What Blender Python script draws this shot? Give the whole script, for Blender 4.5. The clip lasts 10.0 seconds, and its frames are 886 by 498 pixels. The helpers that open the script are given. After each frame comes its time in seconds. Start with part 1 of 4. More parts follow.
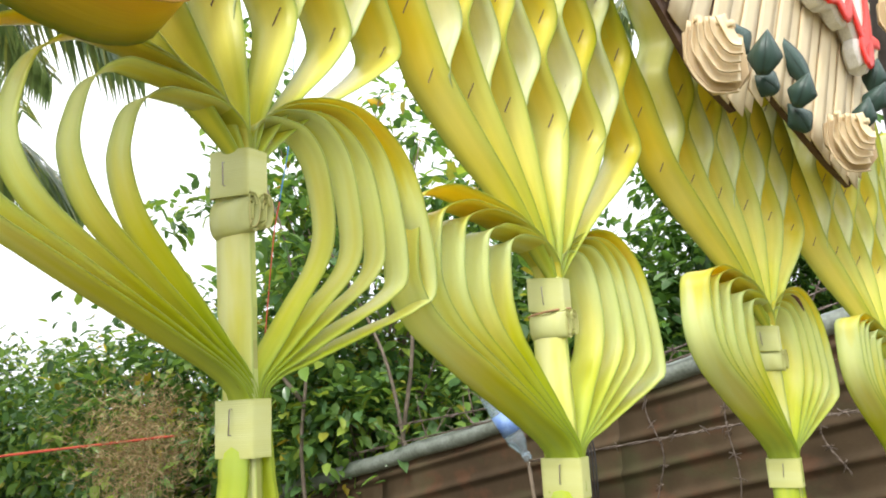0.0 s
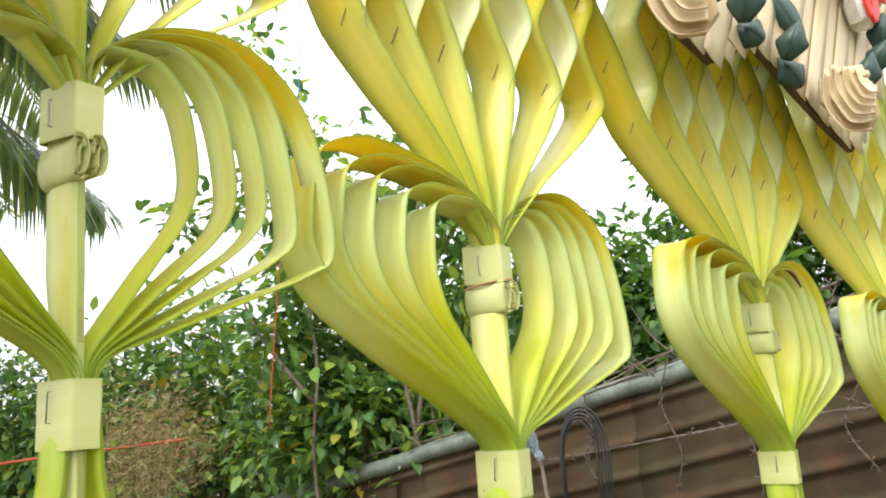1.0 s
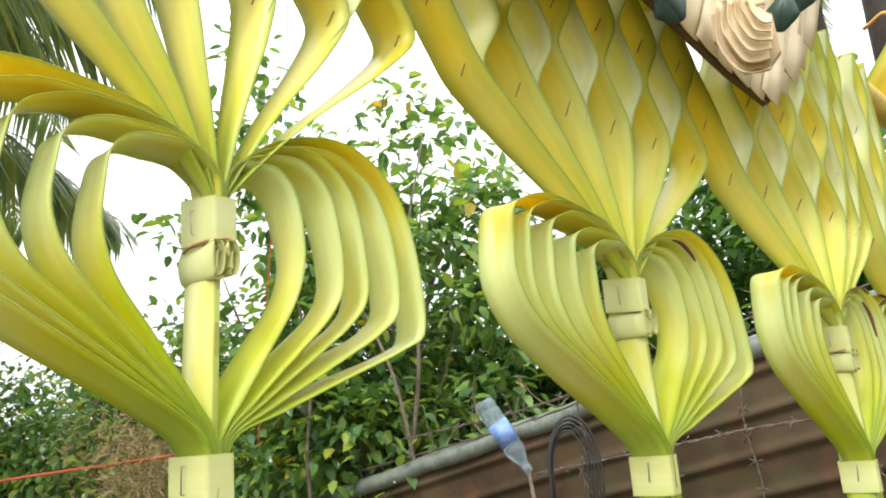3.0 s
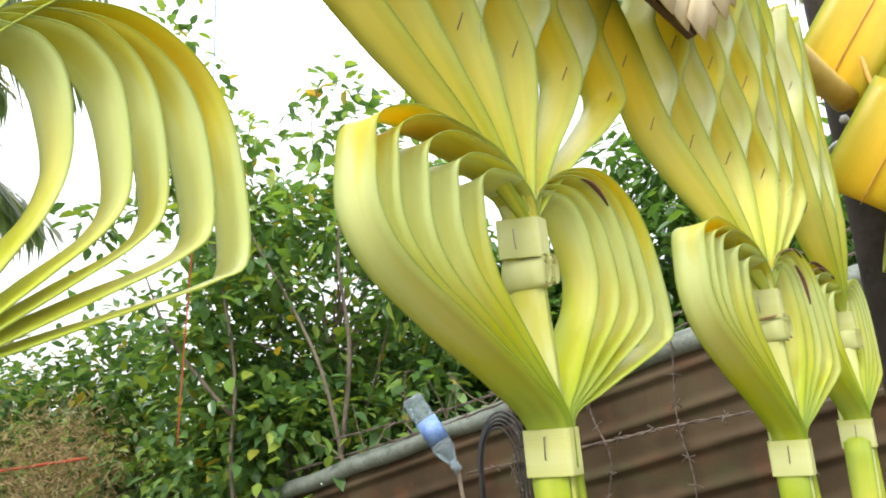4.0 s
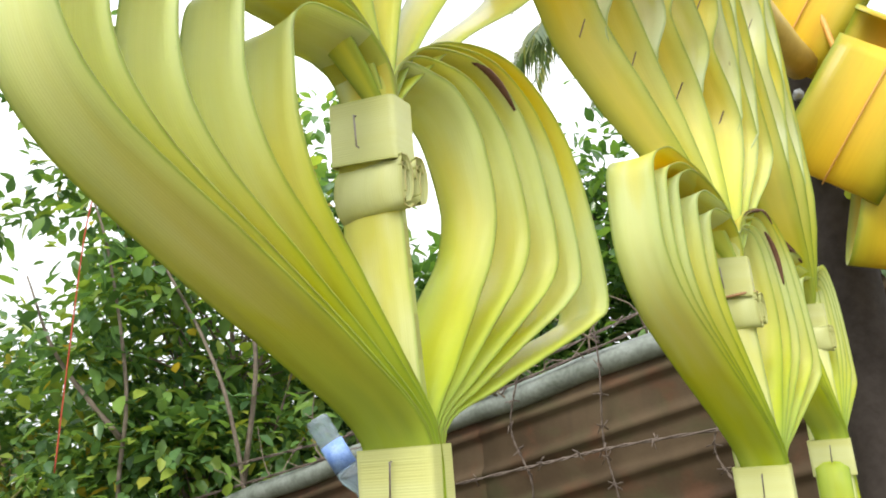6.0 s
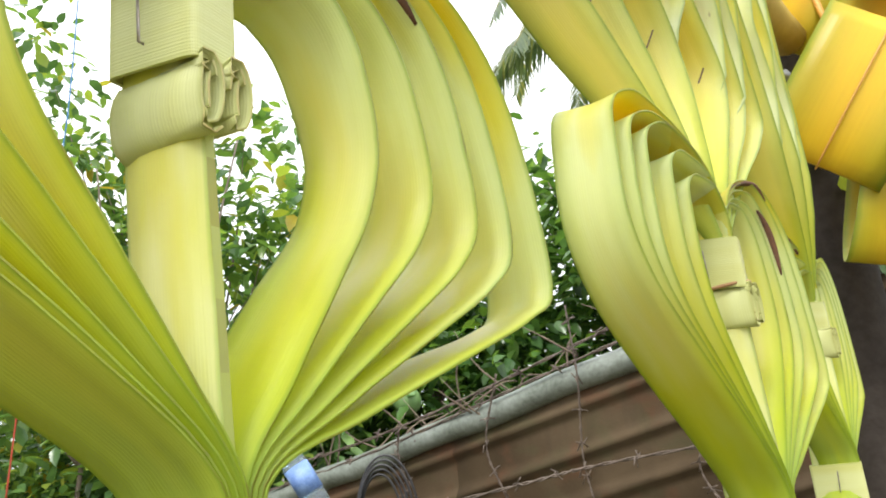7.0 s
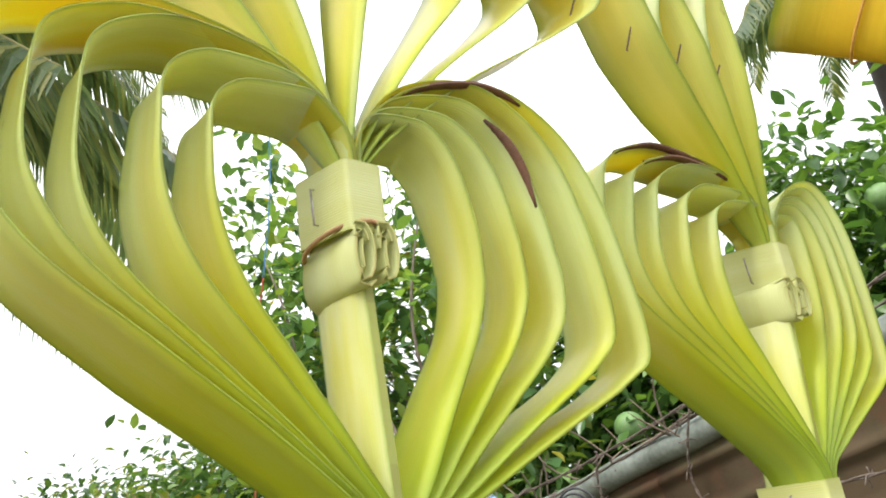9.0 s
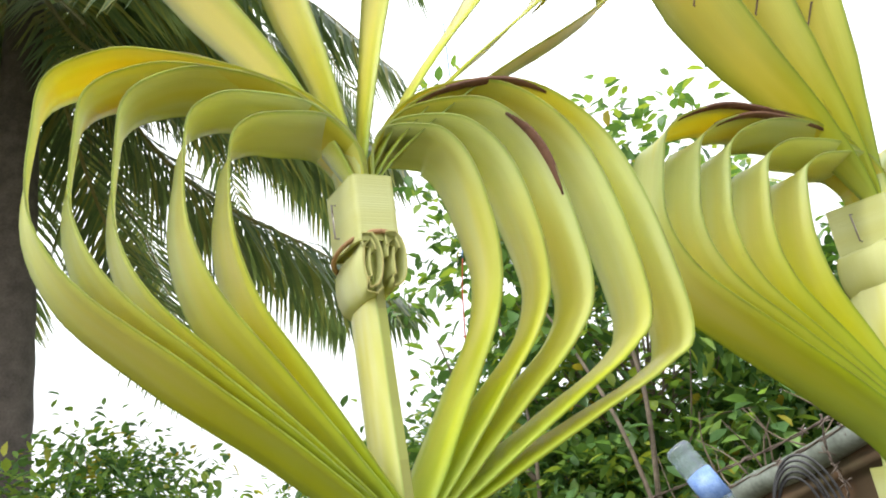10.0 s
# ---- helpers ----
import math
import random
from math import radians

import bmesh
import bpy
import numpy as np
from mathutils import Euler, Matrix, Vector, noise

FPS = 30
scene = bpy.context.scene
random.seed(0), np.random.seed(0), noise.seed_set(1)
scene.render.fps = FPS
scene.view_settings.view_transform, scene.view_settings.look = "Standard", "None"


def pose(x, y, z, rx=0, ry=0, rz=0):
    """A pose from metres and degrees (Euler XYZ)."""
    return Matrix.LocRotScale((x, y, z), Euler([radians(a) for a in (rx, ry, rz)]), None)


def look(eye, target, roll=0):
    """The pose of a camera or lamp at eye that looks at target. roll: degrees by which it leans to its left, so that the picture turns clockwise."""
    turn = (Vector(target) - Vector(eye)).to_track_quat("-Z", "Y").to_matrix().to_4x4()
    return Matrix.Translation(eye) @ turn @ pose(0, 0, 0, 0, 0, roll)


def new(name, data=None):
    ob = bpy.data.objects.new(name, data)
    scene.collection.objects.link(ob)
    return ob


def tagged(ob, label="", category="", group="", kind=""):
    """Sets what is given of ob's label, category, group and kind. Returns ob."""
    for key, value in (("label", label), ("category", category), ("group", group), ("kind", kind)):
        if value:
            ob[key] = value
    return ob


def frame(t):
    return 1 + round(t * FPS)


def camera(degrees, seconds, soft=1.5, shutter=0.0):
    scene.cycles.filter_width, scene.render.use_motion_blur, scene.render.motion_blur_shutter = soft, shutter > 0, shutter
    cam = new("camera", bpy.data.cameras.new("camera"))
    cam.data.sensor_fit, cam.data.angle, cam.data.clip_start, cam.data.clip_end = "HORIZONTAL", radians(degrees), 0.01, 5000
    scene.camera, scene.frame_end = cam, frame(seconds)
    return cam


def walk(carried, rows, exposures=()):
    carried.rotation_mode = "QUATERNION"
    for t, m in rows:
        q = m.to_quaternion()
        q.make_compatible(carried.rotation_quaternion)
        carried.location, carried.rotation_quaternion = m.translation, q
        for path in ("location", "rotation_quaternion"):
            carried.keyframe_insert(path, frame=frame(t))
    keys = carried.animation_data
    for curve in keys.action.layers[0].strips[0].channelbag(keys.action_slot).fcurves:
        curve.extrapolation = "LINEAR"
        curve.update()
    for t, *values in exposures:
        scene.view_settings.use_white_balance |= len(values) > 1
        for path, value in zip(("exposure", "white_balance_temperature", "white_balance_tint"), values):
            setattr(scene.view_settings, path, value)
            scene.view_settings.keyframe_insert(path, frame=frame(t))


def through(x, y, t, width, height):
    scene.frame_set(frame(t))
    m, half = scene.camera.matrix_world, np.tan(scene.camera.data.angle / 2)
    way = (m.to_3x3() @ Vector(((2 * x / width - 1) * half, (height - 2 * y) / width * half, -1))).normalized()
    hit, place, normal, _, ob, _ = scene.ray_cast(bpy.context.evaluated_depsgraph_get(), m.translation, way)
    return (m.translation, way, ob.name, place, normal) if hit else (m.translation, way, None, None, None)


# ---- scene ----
cam = camera(59.7, 10.0, 1.9)
PATH = [
    (0, (0.213, 0.123, 1.655), (0.026, 2.075, 2.05), -3.2),
    (0.5, (0.245, 0.167, 1.65), (0.029, 2.115, 2.051), -3.6),
    (1, (0.276, 0.209, 1.64), (0.021, 2.151, 2.045), -3.9),
    (1.5, (0.314, 0.245, 1.633), (0.02, 2.178, 2.056), -4.3),
    (2, (0.351, 0.283, 1.626), (0.041, 2.211, 2.057), -4.1),
    (2.2, (0.37, 0.296, 1.626), (0.043, 2.219, 2.065), -4.2),
    (3.5, (0.459, 0.409, 1.603), (0.133, 2.331, 2.05), -5.0),
    (4, (0.467, 0.477, 1.589), (0.27, 2.417, 2.034), -5.0),
    (4.5, (0.465, 0.541, 1.582), (0.317, 2.484, 2.033), -4.4),
    (5, (0.476, 0.591, 1.584), (0.385, 2.537, 2.038), -4.5),
    (5.5, (0.494, 0.635, 1.581), (0.431, 2.58, 2.042), -4.6),
    (5.7, (0.496, 0.655, 1.581), (0.463, 2.598, 2.055), -4.5),
    (6.8, (0.515, 0.781, 1.582), (0.53, 2.713, 2.097), -5.9),
    (7, (0.533, 0.8, 1.588), (0.564, 2.729, 2.114), -6.0),
    (7.5, (0.6, 0.857, 1.589), (0.652, 2.774, 2.157), -6.8),
    (8, (0.66, 0.904, 1.584), (0.6, 2.812, 2.18), -7.4),
    (8.5, (0.716, 0.94, 1.574), (0.417, 2.815, 2.204), -8.1),
    (9, (0.784, 0.962, 1.56), (0.177, 2.74, 2.244), -8.6),
    (9.5, (0.818, 0.98, 1.564), (-0.022, 2.667, 2.236), -10.0),
    (10, (0.849, 0.986, 1.557), (-0.244, 2.512, 2.247), -8.5),
]
walk(cam, [(t, look(eye, target, roll)) for t, eye, target, roll in PATH])

# ---- light: a bright overcast day ----
scene.view_settings.exposure = 1.13
world = bpy.data.worlds.new("overcast")
scene.world = world
world.use_nodes = True
wn, wl = world.node_tree.nodes, world.node_tree.links
wn.clear()
sky = wn.new("ShaderNodeTexSky")
sky.sky_type, sky.sun_disc = "NISHITA", False
sky.sun_elevation, sky.sun_rotation = radians(51), radians(204)
sky.air_density, sky.dust_density = 1.0, 4.0
sky_bg = wn.new("ShaderNodeBackground")
sky_bg.inputs["Strength"].default_value = 0.10
cloud = wn.new("ShaderNodeTexNoise")
cloud.inputs["Scale"].default_value = 2.2
cloud.inputs["Detail"].default_value = 5
cloud_ramp = wn.new("ShaderNodeValToRGB")
cloud_ramp.color_ramp.elements[0].color = (0.90, 0.95, 1.0, 1)
cloud_ramp.color_ramp.elements[1].color = (1.0, 1.0, 1.0, 1)
cloud_bg = wn.new("ShaderNodeBackground")
sky_up = wn.new("ShaderNodeTexCoord")
sky_axes = wn.new("ShaderNodeSeparateXYZ")
sky_gain = wn.new("ShaderNodeMapRange")
sky_gain.inputs[1].default_value, sky_gain.inputs[2].default_value = 0.0, 1.0
sky_gain.inputs[3].default_value, sky_gain.inputs[4].default_value = 0.70, 1.75
wl.new(sky_up.outputs["Generated"], sky_axes.inputs[0])
wl.new(sky_axes.outputs["Z"], sky_gain.inputs[0])
wl.new(sky_gain.outputs[0], cloud_bg.inputs["Strength"])
cloud_mix = wn.new("ShaderNodeMixShader")
cloud_mix.inputs[0].default_value = 0.93
world_out = wn.new("ShaderNodeOutputWorld")
wl.new(sky.outputs[0], sky_bg.inputs[0])
wl.new(cloud.outputs["Fac"], cloud_ramp.inputs[0])
wl.new(cloud_ramp.outputs[0], cloud_bg.inputs[0])
wl.new(sky_bg.outputs[0], cloud_mix.inputs[1])
wl.new(cloud_bg.outputs[0], cloud_mix.inputs[2])
wl.new(cloud_mix.outputs[0], world_out.inputs[0])

sun_data = bpy.data.lights.new("sun", "SUN")
sun_data.energy, sun_data.angle, sun_data.color = 1.5, radians(16), (1.0, 0.96, 0.9)
sun = new("sun", sun_data)
sun.matrix_world = look((0, 0, 6), (0.7, 1.6, 3.8))


# ---- materials ----
def material(name):
    m = bpy.data.materials.new(name)
    m.use_nodes = True
    return m, m.node_tree.nodes, m.node_tree.links


def ramp(n, l, fac, stops):
    r = n.new("ShaderNodeValToRGB")
    e = r.color_ramp.elements
    while len(e) < len(stops):
        e.new(0.5)
    for k, (p, c) in enumerate(stops):
        e[k].position, e[k].color = p, (*c, 1)
    l.new(fac, r.inputs[0])
    return r.outputs[0]


def noise_tex(n, l, scale, detail=4, vec=None, rough=0.55):
    t = n.new("ShaderNodeTexNoise")
    t.inputs["Scale"].default_value, t.inputs["Detail"].default_value = scale, detail
    t.inputs["Roughness"].default_value = rough
    if vec is not None:
        l.new(vec, t.inputs["Vector"])
    return t.outputs["Fac"]


def mapped(n, l, source, scale):
    m = n.new("ShaderNodeMapping")
    m.inputs["Scale"].default_value = scale
    l.new(source, m.inputs["Vector"])
    return m.outputs[0]


def mixed(n, l, fac, a, b, how="MIX"):
    m = n.new("ShaderNodeMix")
    m.data_type, m.blend_type = "RGBA", how
    for sock, v in ((m.inputs[0], fac), (m.inputs[6], a), (m.inputs[7], b)):
        if isinstance(v, (int, float)):
            sock.default_value = v
        elif isinstance(v, tuple):
            sock.default_value = (*v, 1)
        else:
            l.new(v, sock)
    return m.outputs[2]


def math_node(n, l, op, a, b=0.0):
    m = n.new("ShaderNodeMath")
    m.operation = op
    for sock, v in ((m.inputs[0], a), (m.inputs[1], b)):
        if isinstance(v, (int, float)):
            sock.default_value = v
        else:
            l.new(v, sock)
    return m.outputs[0]


def bump(n, l, height, strength, dist=0.002):
    b = n.new("ShaderNodeBump")
    b.inputs["Strength"].default_value, b.inputs["Distance"].default_value = strength, dist
    l.new(height, b.inputs["Height"])
    return b.outputs[0]


def leaf_material(name, pale, mid, deep, edge, dry, through=0.35, rough=0.42, dryness=0.0, long_scale=9.0, along=(), margin=0.30):
    """A palm strip: UV x runs across it, UV y along it in metres."""
    m, n, l = material(name)
    bs = n["Principled BSDF"]
    uv = n.new("ShaderNodeUVMap").outputs[0]
    sep = n.new("ShaderNodeSeparateXYZ")
    l.new(uv, sep.inputs[0])
    info = n.new("ShaderNodeObjectInfo")
    shift = n.new("ShaderNodeVectorMath")
    shift.operation = "ADD"
    l.new(uv, shift.inputs[0])
    far = n.new("ShaderNodeCombineXYZ")
    l.new(math_node(n, l, "MULTIPLY", info.outputs["Random"], 37.0), far.inputs[0])
    l.new(math_node(n, l, "MULTIPLY", info.outputs["Random"], 11.0), far.inputs[1])
    l.new(far.outputs[0], shift.inputs[1])
    big = noise_tex(n, l, 1.0, 3, mapped(n, l, shift.outputs[0], (1.1, long_scale, 1)))
    col = ramp(n, l, big, [(0.36, mid), (0.53, pale), (0.60, pale), (0.72, mid)])
    if along:
        way = n.new("ShaderNodeMath")
        way.operation = "MULTIPLY_ADD"
        way.inputs[1].default_value = 1 / 0.42
        l.new(sep.outputs[1], way.inputs[0])
        l.new(math_node(n, l, "MULTIPLY", math_node(n, l, "SUBTRACT", noise_tex(n, l, 1.0, 2, mapped(n, l, shift.outputs[0], (1.5, 6, 1))), 0.5), 0.35), way.inputs[2])
        col = mixed(n, l, 0.8, col, ramp(n, l, way.outputs[0], along))
    # fibres along the strip
    fine = noise_tex(n, l, 1.0, 3, mapped(n, l, shift.outputs[0], (42, 14, 1)))
    col = mixed(n, l, math_node(n, l, "MULTIPLY", fine, 0.22), col, deep)
    # greener towards both edges
    off = math_node(n, l, "ABSOLUTE", math_node(n, l, "SUBTRACT", sep.outputs[0], 0.5))
    wob = math_node(n, l, "ADD", off, math_node(n, l, "MULTIPLY", noise_tex(n, l, 1.0, 4, mapped(n, l, shift.outputs[0], (3, 60, 1))), 0.05))
    for lo, hi, much in ((0.16, 0.53, margin), (0.475, 0.51, 0.55)):
        green = n.new("ShaderNodeMapRange")
        green.inputs[1].default_value, green.inputs[2].default_value = lo, hi
        l.new(wob, green.inputs[0])
        col = mixed(n, l, math_node(n, l, "MULTIPLY", green.outputs[0], much), col, edge)
    # a few dried margins and specks
    rim = n.new("ShaderNodeMapRange")
    rim.inputs[1].default_value, rim.inputs[2].default_value = 0.515, 0.535
    l.new(wob, rim.inputs[0])
    col = mixed(n, l, math_node(n, l, "MULTIPLY", rim.outputs[0], 0.55), col, dry)
    spots = noise_tex(n, l, 1.0, 2, mapped(n, l, shift.outputs[0], (5, 45, 1)))
    sp = n.new("ShaderNodeMapRange")
    sp.inputs[1].default_value, sp.inputs[2].default_value = 0.76 - dryness, 0.82 - dryness
    l.new(spots, sp.inputs[0])
    col = mixed(n, l, math_node(n, l, "MULTIPLY", sp.outputs[0], 0.55), col, dry)
    l.new(col, bs.inputs["Base Color"])
    bs.inputs["Roughness"].default_value = rough
    bs.inputs["Specular IOR Level"].default_value = 0.42
    lines = n.new("ShaderNodeTexWave")
    lines.inputs["Scale"].default_value, lines.inputs["Distortion"].default_value = 1.0, 1.5
    l.new(mapped(n, l, uv, (9.0, 0.6, 1)), lines.inputs["Vector"])
    both = math_node(n, l, "ADD", math_node(n, l, "MULTIPLY", lines.outputs["Fac"], 0.22), fine)
    normal = bump(n, l, both, 0.22, 0.001)
    l.new(normal, bs.inputs["Normal"])
    tr = n.new("ShaderNodeBsdfTranslucent")
    l.new(mixed(n, l, 1.0, col, (1.0, 0.87, 0.20), "MULTIPLY"), tr.inputs[0])
    mix = n.new("ShaderNodeMixShader")
    mix.inputs[0].default_value = through
    l.new(bs.outputs[0], mix.inputs[1])
    l.new(tr.outputs[0], mix.inputs[2])
    l.new(mix.outputs[0], n["Material Output"].inputs[0])
    return m


def plain_material(name, colour, second, rough=0.6, scale=20.0, metal=0.0, bumpy=0.2, detail=5, through=0.0, dist=0.002):
    m, n, l = material(name)
    bs = n["Principled BSDF"]
    obj = n.new("ShaderNodeTexCoord").outputs["Object"]
    a = noise_tex(n, l, scale, detail, obj)
    b = noise_tex(n, l, scale * 7, 3, obj)
    col = mixed(n, l, ramp(n, l, a, [(0.32, (0, 0, 0)), (0.68, (1, 1, 1))]), colour, second)
    col = mixed(n, l, 0.35, col, ramp(n, l, b, [(0.2, tuple(0.55 * c for c in colour)), (0.8, tuple(min(1, 1.3 * c) for c in second))]))
    l.new(col, bs.inputs["Base Color"])
    bs.inputs["Roughness"].default_value, bs.inputs["Metallic"].default_value = rough, metal
    l.new(bump(n, l, b, bumpy, dist), bs.inputs["Normal"])
    if through:
        tr = n.new("ShaderNodeBsdfTranslucent")
        l.new(col, tr.inputs[0])
        mix = n.new("ShaderNodeMixShader")
        mix.inputs[0].default_value = through
        l.new(bs.outputs[0], mix.inputs[1])
        l.new(tr.outputs[0], mix.inputs[2])
        l.new(mix.outputs[0], n["Material Output"].inputs[0])
    return m


def foliage_material(name, stops, through=0.55, rough=0.24):
    """Leaves of a crown, each with its own tint."""
    m, n, l = material(name)
    bs = n["Principled BSDF"]
    geo = n.new("ShaderNodeNewGeometry")
    col = ramp(n, l, geo.outputs["Random Per Island"], stops)
    col = mixed(n, l, 0.25, col, ramp(n, l, noise_tex(n, l, 60, 2), [(0.3, (0.015, 0.03, 0.008)), (0.7, (0.12, 0.2, 0.04))]))
    l.new(col, bs.inputs["Base Color"])
    bs.inputs["Roughness"].default_value = rough
    tr = n.new("ShaderNodeBsdfTranslucent")
    l.new(mixed(n, l, 1.0, col, (1.0, 1.0, 0.5), "MULTIPLY"), tr.inputs[0])
    mix = n.new("ShaderNodeMixShader")
    mix.inputs[0].default_value = through
    l.new(bs.outputs[0], mix.inputs[1])
    l.new(tr.outputs[0], mix.inputs[2])
    l.new(mix.outputs[0], n["Material Output"].inputs[0])
    return m


def sheet_material(name):
    """Old sheet metal: brown paint, rust patches, green-grey growth and run-off streaks."""
    m, n, l = material(name)
    bs = n["Principled BSDF"]
    obj = n.new("ShaderNodeTexCoord").outputs["Object"]
    big = noise_tex(n, l, 2.6, 5, obj)
    streak = noise_tex(n, l, 1.0, 5, mapped(n, l, obj, (26, 26, 2.2)))
    grain = noise_tex(n, l, 120, 3, obj)
    col = ramp(n, l, big, [(0.30, (0.024, 0.015, 0.008)), (0.50, (0.046, 0.030, 0.015)), (0.70, (0.085, 0.060, 0.034))])
    rust = ramp(n, l, noise_tex(n, l, 9.0, 6, obj), [(0.52, (0, 0, 0)), (0.64, (1, 1, 1))])
    col = mixed(n, l, math_node(n, l, "MULTIPLY", rust, 0.55), col, (0.085, 0.036, 0.018))
    moss = ramp(n, l, noise_tex(n, l, 5.0, 6, mapped(n, l, obj, (1, 1, 1.8))), [(0.50, (0, 0, 0)), (0.66, (1, 1, 1))])
    col = mixed(n, l, math_node(n, l, "MULTIPLY", moss, 0.6), col, (0.045, 0.050, 0.020))
    col = mixed(n, l, math_node(n, l, "MULTIPLY", ramp(n, l, streak, [(0.55, (0, 0, 0)), (0.72, (1, 1, 1))]), 0.22), col, (0.030, 0.022, 0.016))
    col = mixed(n, l, math_node(n, l, "MULTIPLY", grain, 0.16), col, (0.10, 0.075, 0.045))
    l.new(col, bs.inputs["Base Color"])
    bs.inputs["Roughness"].default_value = 0.85
    bs.inputs["Specular IOR Level"].default_value = 0.2
    l.new(bump(n, l, math_node(n, l, "ADD", grain, rust), 0.3, 0.0015), bs.inputs["Normal"])
    return m


DRY = (0.16, 0.06, 0.02)
YELLOW, SHEEN_PALE, GREEN = (0.73, 0.76, 0.03), (0.81, 0.90, 0.54), (0.42, 0.58, 0.015)
# green foot is leaf pigment; sky sheen at bends and golden underside glow are painted
M_LEAF = leaf_material("young_palm_leaf", (0.88, 0.91, 0.44), (0.84, 0.82, 0.05), (0.62, 0.66, 0.04), (0.28, 0.44, 0.03), DRY, 0.5, 0.36,
                       along=((0.06, GREEN), (0.14, (0.62, 0.73, 0.02)), (0.24, YELLOW), (0.34, (0.81, 0.82, 0.28)), (0.44, SHEEN_PALE), (0.53, SHEEN_PALE), (0.60, (0.80, 0.77, 0.12)), (0.69, (0.82, 0.64, 0.01)), (0.97, (0.56, 0.56, 0.02))))
M_CENTRE = leaf_material("pale_centre_leaf", (0.86, 0.87, 0.46), (0.80, 0.78, 0.16), (0.66, 0.68, 0.10), (0.34, 0.48, 0.05), DRY, 0.35, 0.36, margin=0.25)
M_WEAVE = leaf_material("woven_palm_leaf", (0.88, 0.80, 0.24), (0.84, 0.70, 0.025), (0.70, 0.57, 0.025), (0.18, 0.32, 0.015), DRY, 0.30, 0.34, margin=0.5,
                        along=((0.04, (0.36, 0.50, 0.06)), (0.16, (0.70, 0.73, 0.06)), (0.28, (0.82, 0.81, 0.18)), (0.42, (0.83, 0.79, 0.18)), (0.56, (0.84, 0.69, 0.03)), (0.80, (0.84, 0.72, 0.045)), (0.97, YELLOW)))
M_SCALE = leaf_material("woven_leaf_back", (0.88, 0.90, 0.58), (0.82, 0.83, 0.28), (0.68, 0.72, 0.14), (0.30, 0.44, 0.06), DRY, 0.36, 0.34, margin=0.4)
M_BAND = leaf_material("pale_palm_band", (0.62, 0.64, 0.30), (0.58, 0.58, 0.22), (0.42, 0.45, 0.10), (0.40, 0.42, 0.10), (0.45, 0.25, 0.1), 0.15)
M_ORANGE = leaf_material("ripe_palm_leaf", (0.76, 0.52, 0.02), (0.68, 0.38, 0.006), (0.46, 0.19, 0.004), (0.15, 0.26, 0.015), (0.24, 0.09, 0.02), 0.2, 0.4, 0.02, 5.0, margin=0.65)
M_STAPLE = plain_material("steel_wire_staple", (0.24, 0.19, 0.16), (0.45, 0.42, 0.40), 0.35, 300, 0.8, 0.05)
M_STAPLE_BROWN = plain_material("browned_staple", (0.10, 0.06, 0.04), (0.22, 0.15, 0.11), 0.5, 300, 0.3, 0.05)
M_POLE = plain_material("rusty_painted_pipe", (0.015, 0.010, 0.007), (0.050, 0.040, 0.033), 0.7, 14, 0.0, 0.35)
M_POLE.node_tree.nodes["Principled BSDF"].inputs["Specular IOR Level"].default_value = 0.22
M_STEEL = plain_material("galvanised_steel", (0.30, 0.31, 0.31), (0.48, 0.49, 0.48), 0.42, 30, 0.6, 0.2)
M_BAMBOO = plain_material("yellow_bamboo", (0.50, 0.34, 0.07), (0.60, 0.46, 0.14), 0.4, 9, 0, 0.15)
M_SHEET = sheet_material("weathered_metal_sheet")
M_PIPE = plain_material("mossy_grey_ridge", (0.085, 0.10, 0.075), (0.25, 0.28, 0.25), 0.55, 12, 0.25, 0.3)
M_WIRE = plain_material("rusty_barbed_wire", (0.07, 0.05, 0.04), (0.20, 0.16, 0.13), 0.6, 90, 0.5, 0.3)
M_BARK = plain_material("tree_bark", (0.10, 0.075, 0.05), (0.22, 0.17, 0.12), 0.85, 25, 0, 0.6, dist=0.006)
M_STEM = plain_material("pale_stem_bark", (0.085, 0.065, 0.045), (0.20, 0.16, 0.12), 0.8, 30, 0, 0.5, dist=0.004)
M_PALMBARK = plain_material("palm_bark", (0.05, 0.04, 0.035), (0.12, 0.10, 0.085), 0.9, 8, 0, 0.6, dist=0.01)
M_GROUND = plain_material("garden_soil", (0.06, 0.06, 0.025), (0.12, 0.10, 0.05), 0.95, 3, 0, 0.5, dist=0.02)
M_FOLIAGE = foliage_material("citrus_leaves", [(0.0, (0.08, 0.17, 0.08)), (0.45, (0.16, 0.31, 0.10)), (0.8, (0.28, 0.45, 0.10)), (0.965, (0.42, 0.52, 0.09)), (1.0, (0.62, 0.42, 0.05))], 0.5, 0.22)
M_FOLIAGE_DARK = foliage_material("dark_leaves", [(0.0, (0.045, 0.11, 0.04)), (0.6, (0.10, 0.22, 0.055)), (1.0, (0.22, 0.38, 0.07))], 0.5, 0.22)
M_FROND = foliage_material("coconut_fronds", [(0.0, (0.09, 0.14, 0.09)), (0.6, (0.18, 0.24, 0.14)), (1.0, (0.36, 0.34, 0.12))], 0.52, 0.3)
M_DRYGRASS = foliage_material("dry_weeds", [(0.0, (0.16, 0.09, 0.04)), (0.6, (0.36, 0.23, 0.11)), (1.0, (0.52, 0.40, 0.22))], 0.2, 0.8)
M_CREAM = leaf_material("dried_cream_leaf", (0.86, 0.74, 0.50), (0.82, 0.68, 0.42), (0.64, 0.48, 0.27), (0.60, 0.45, 0.25), (0.30, 0.17, 0.08), 0.2, 0.6)
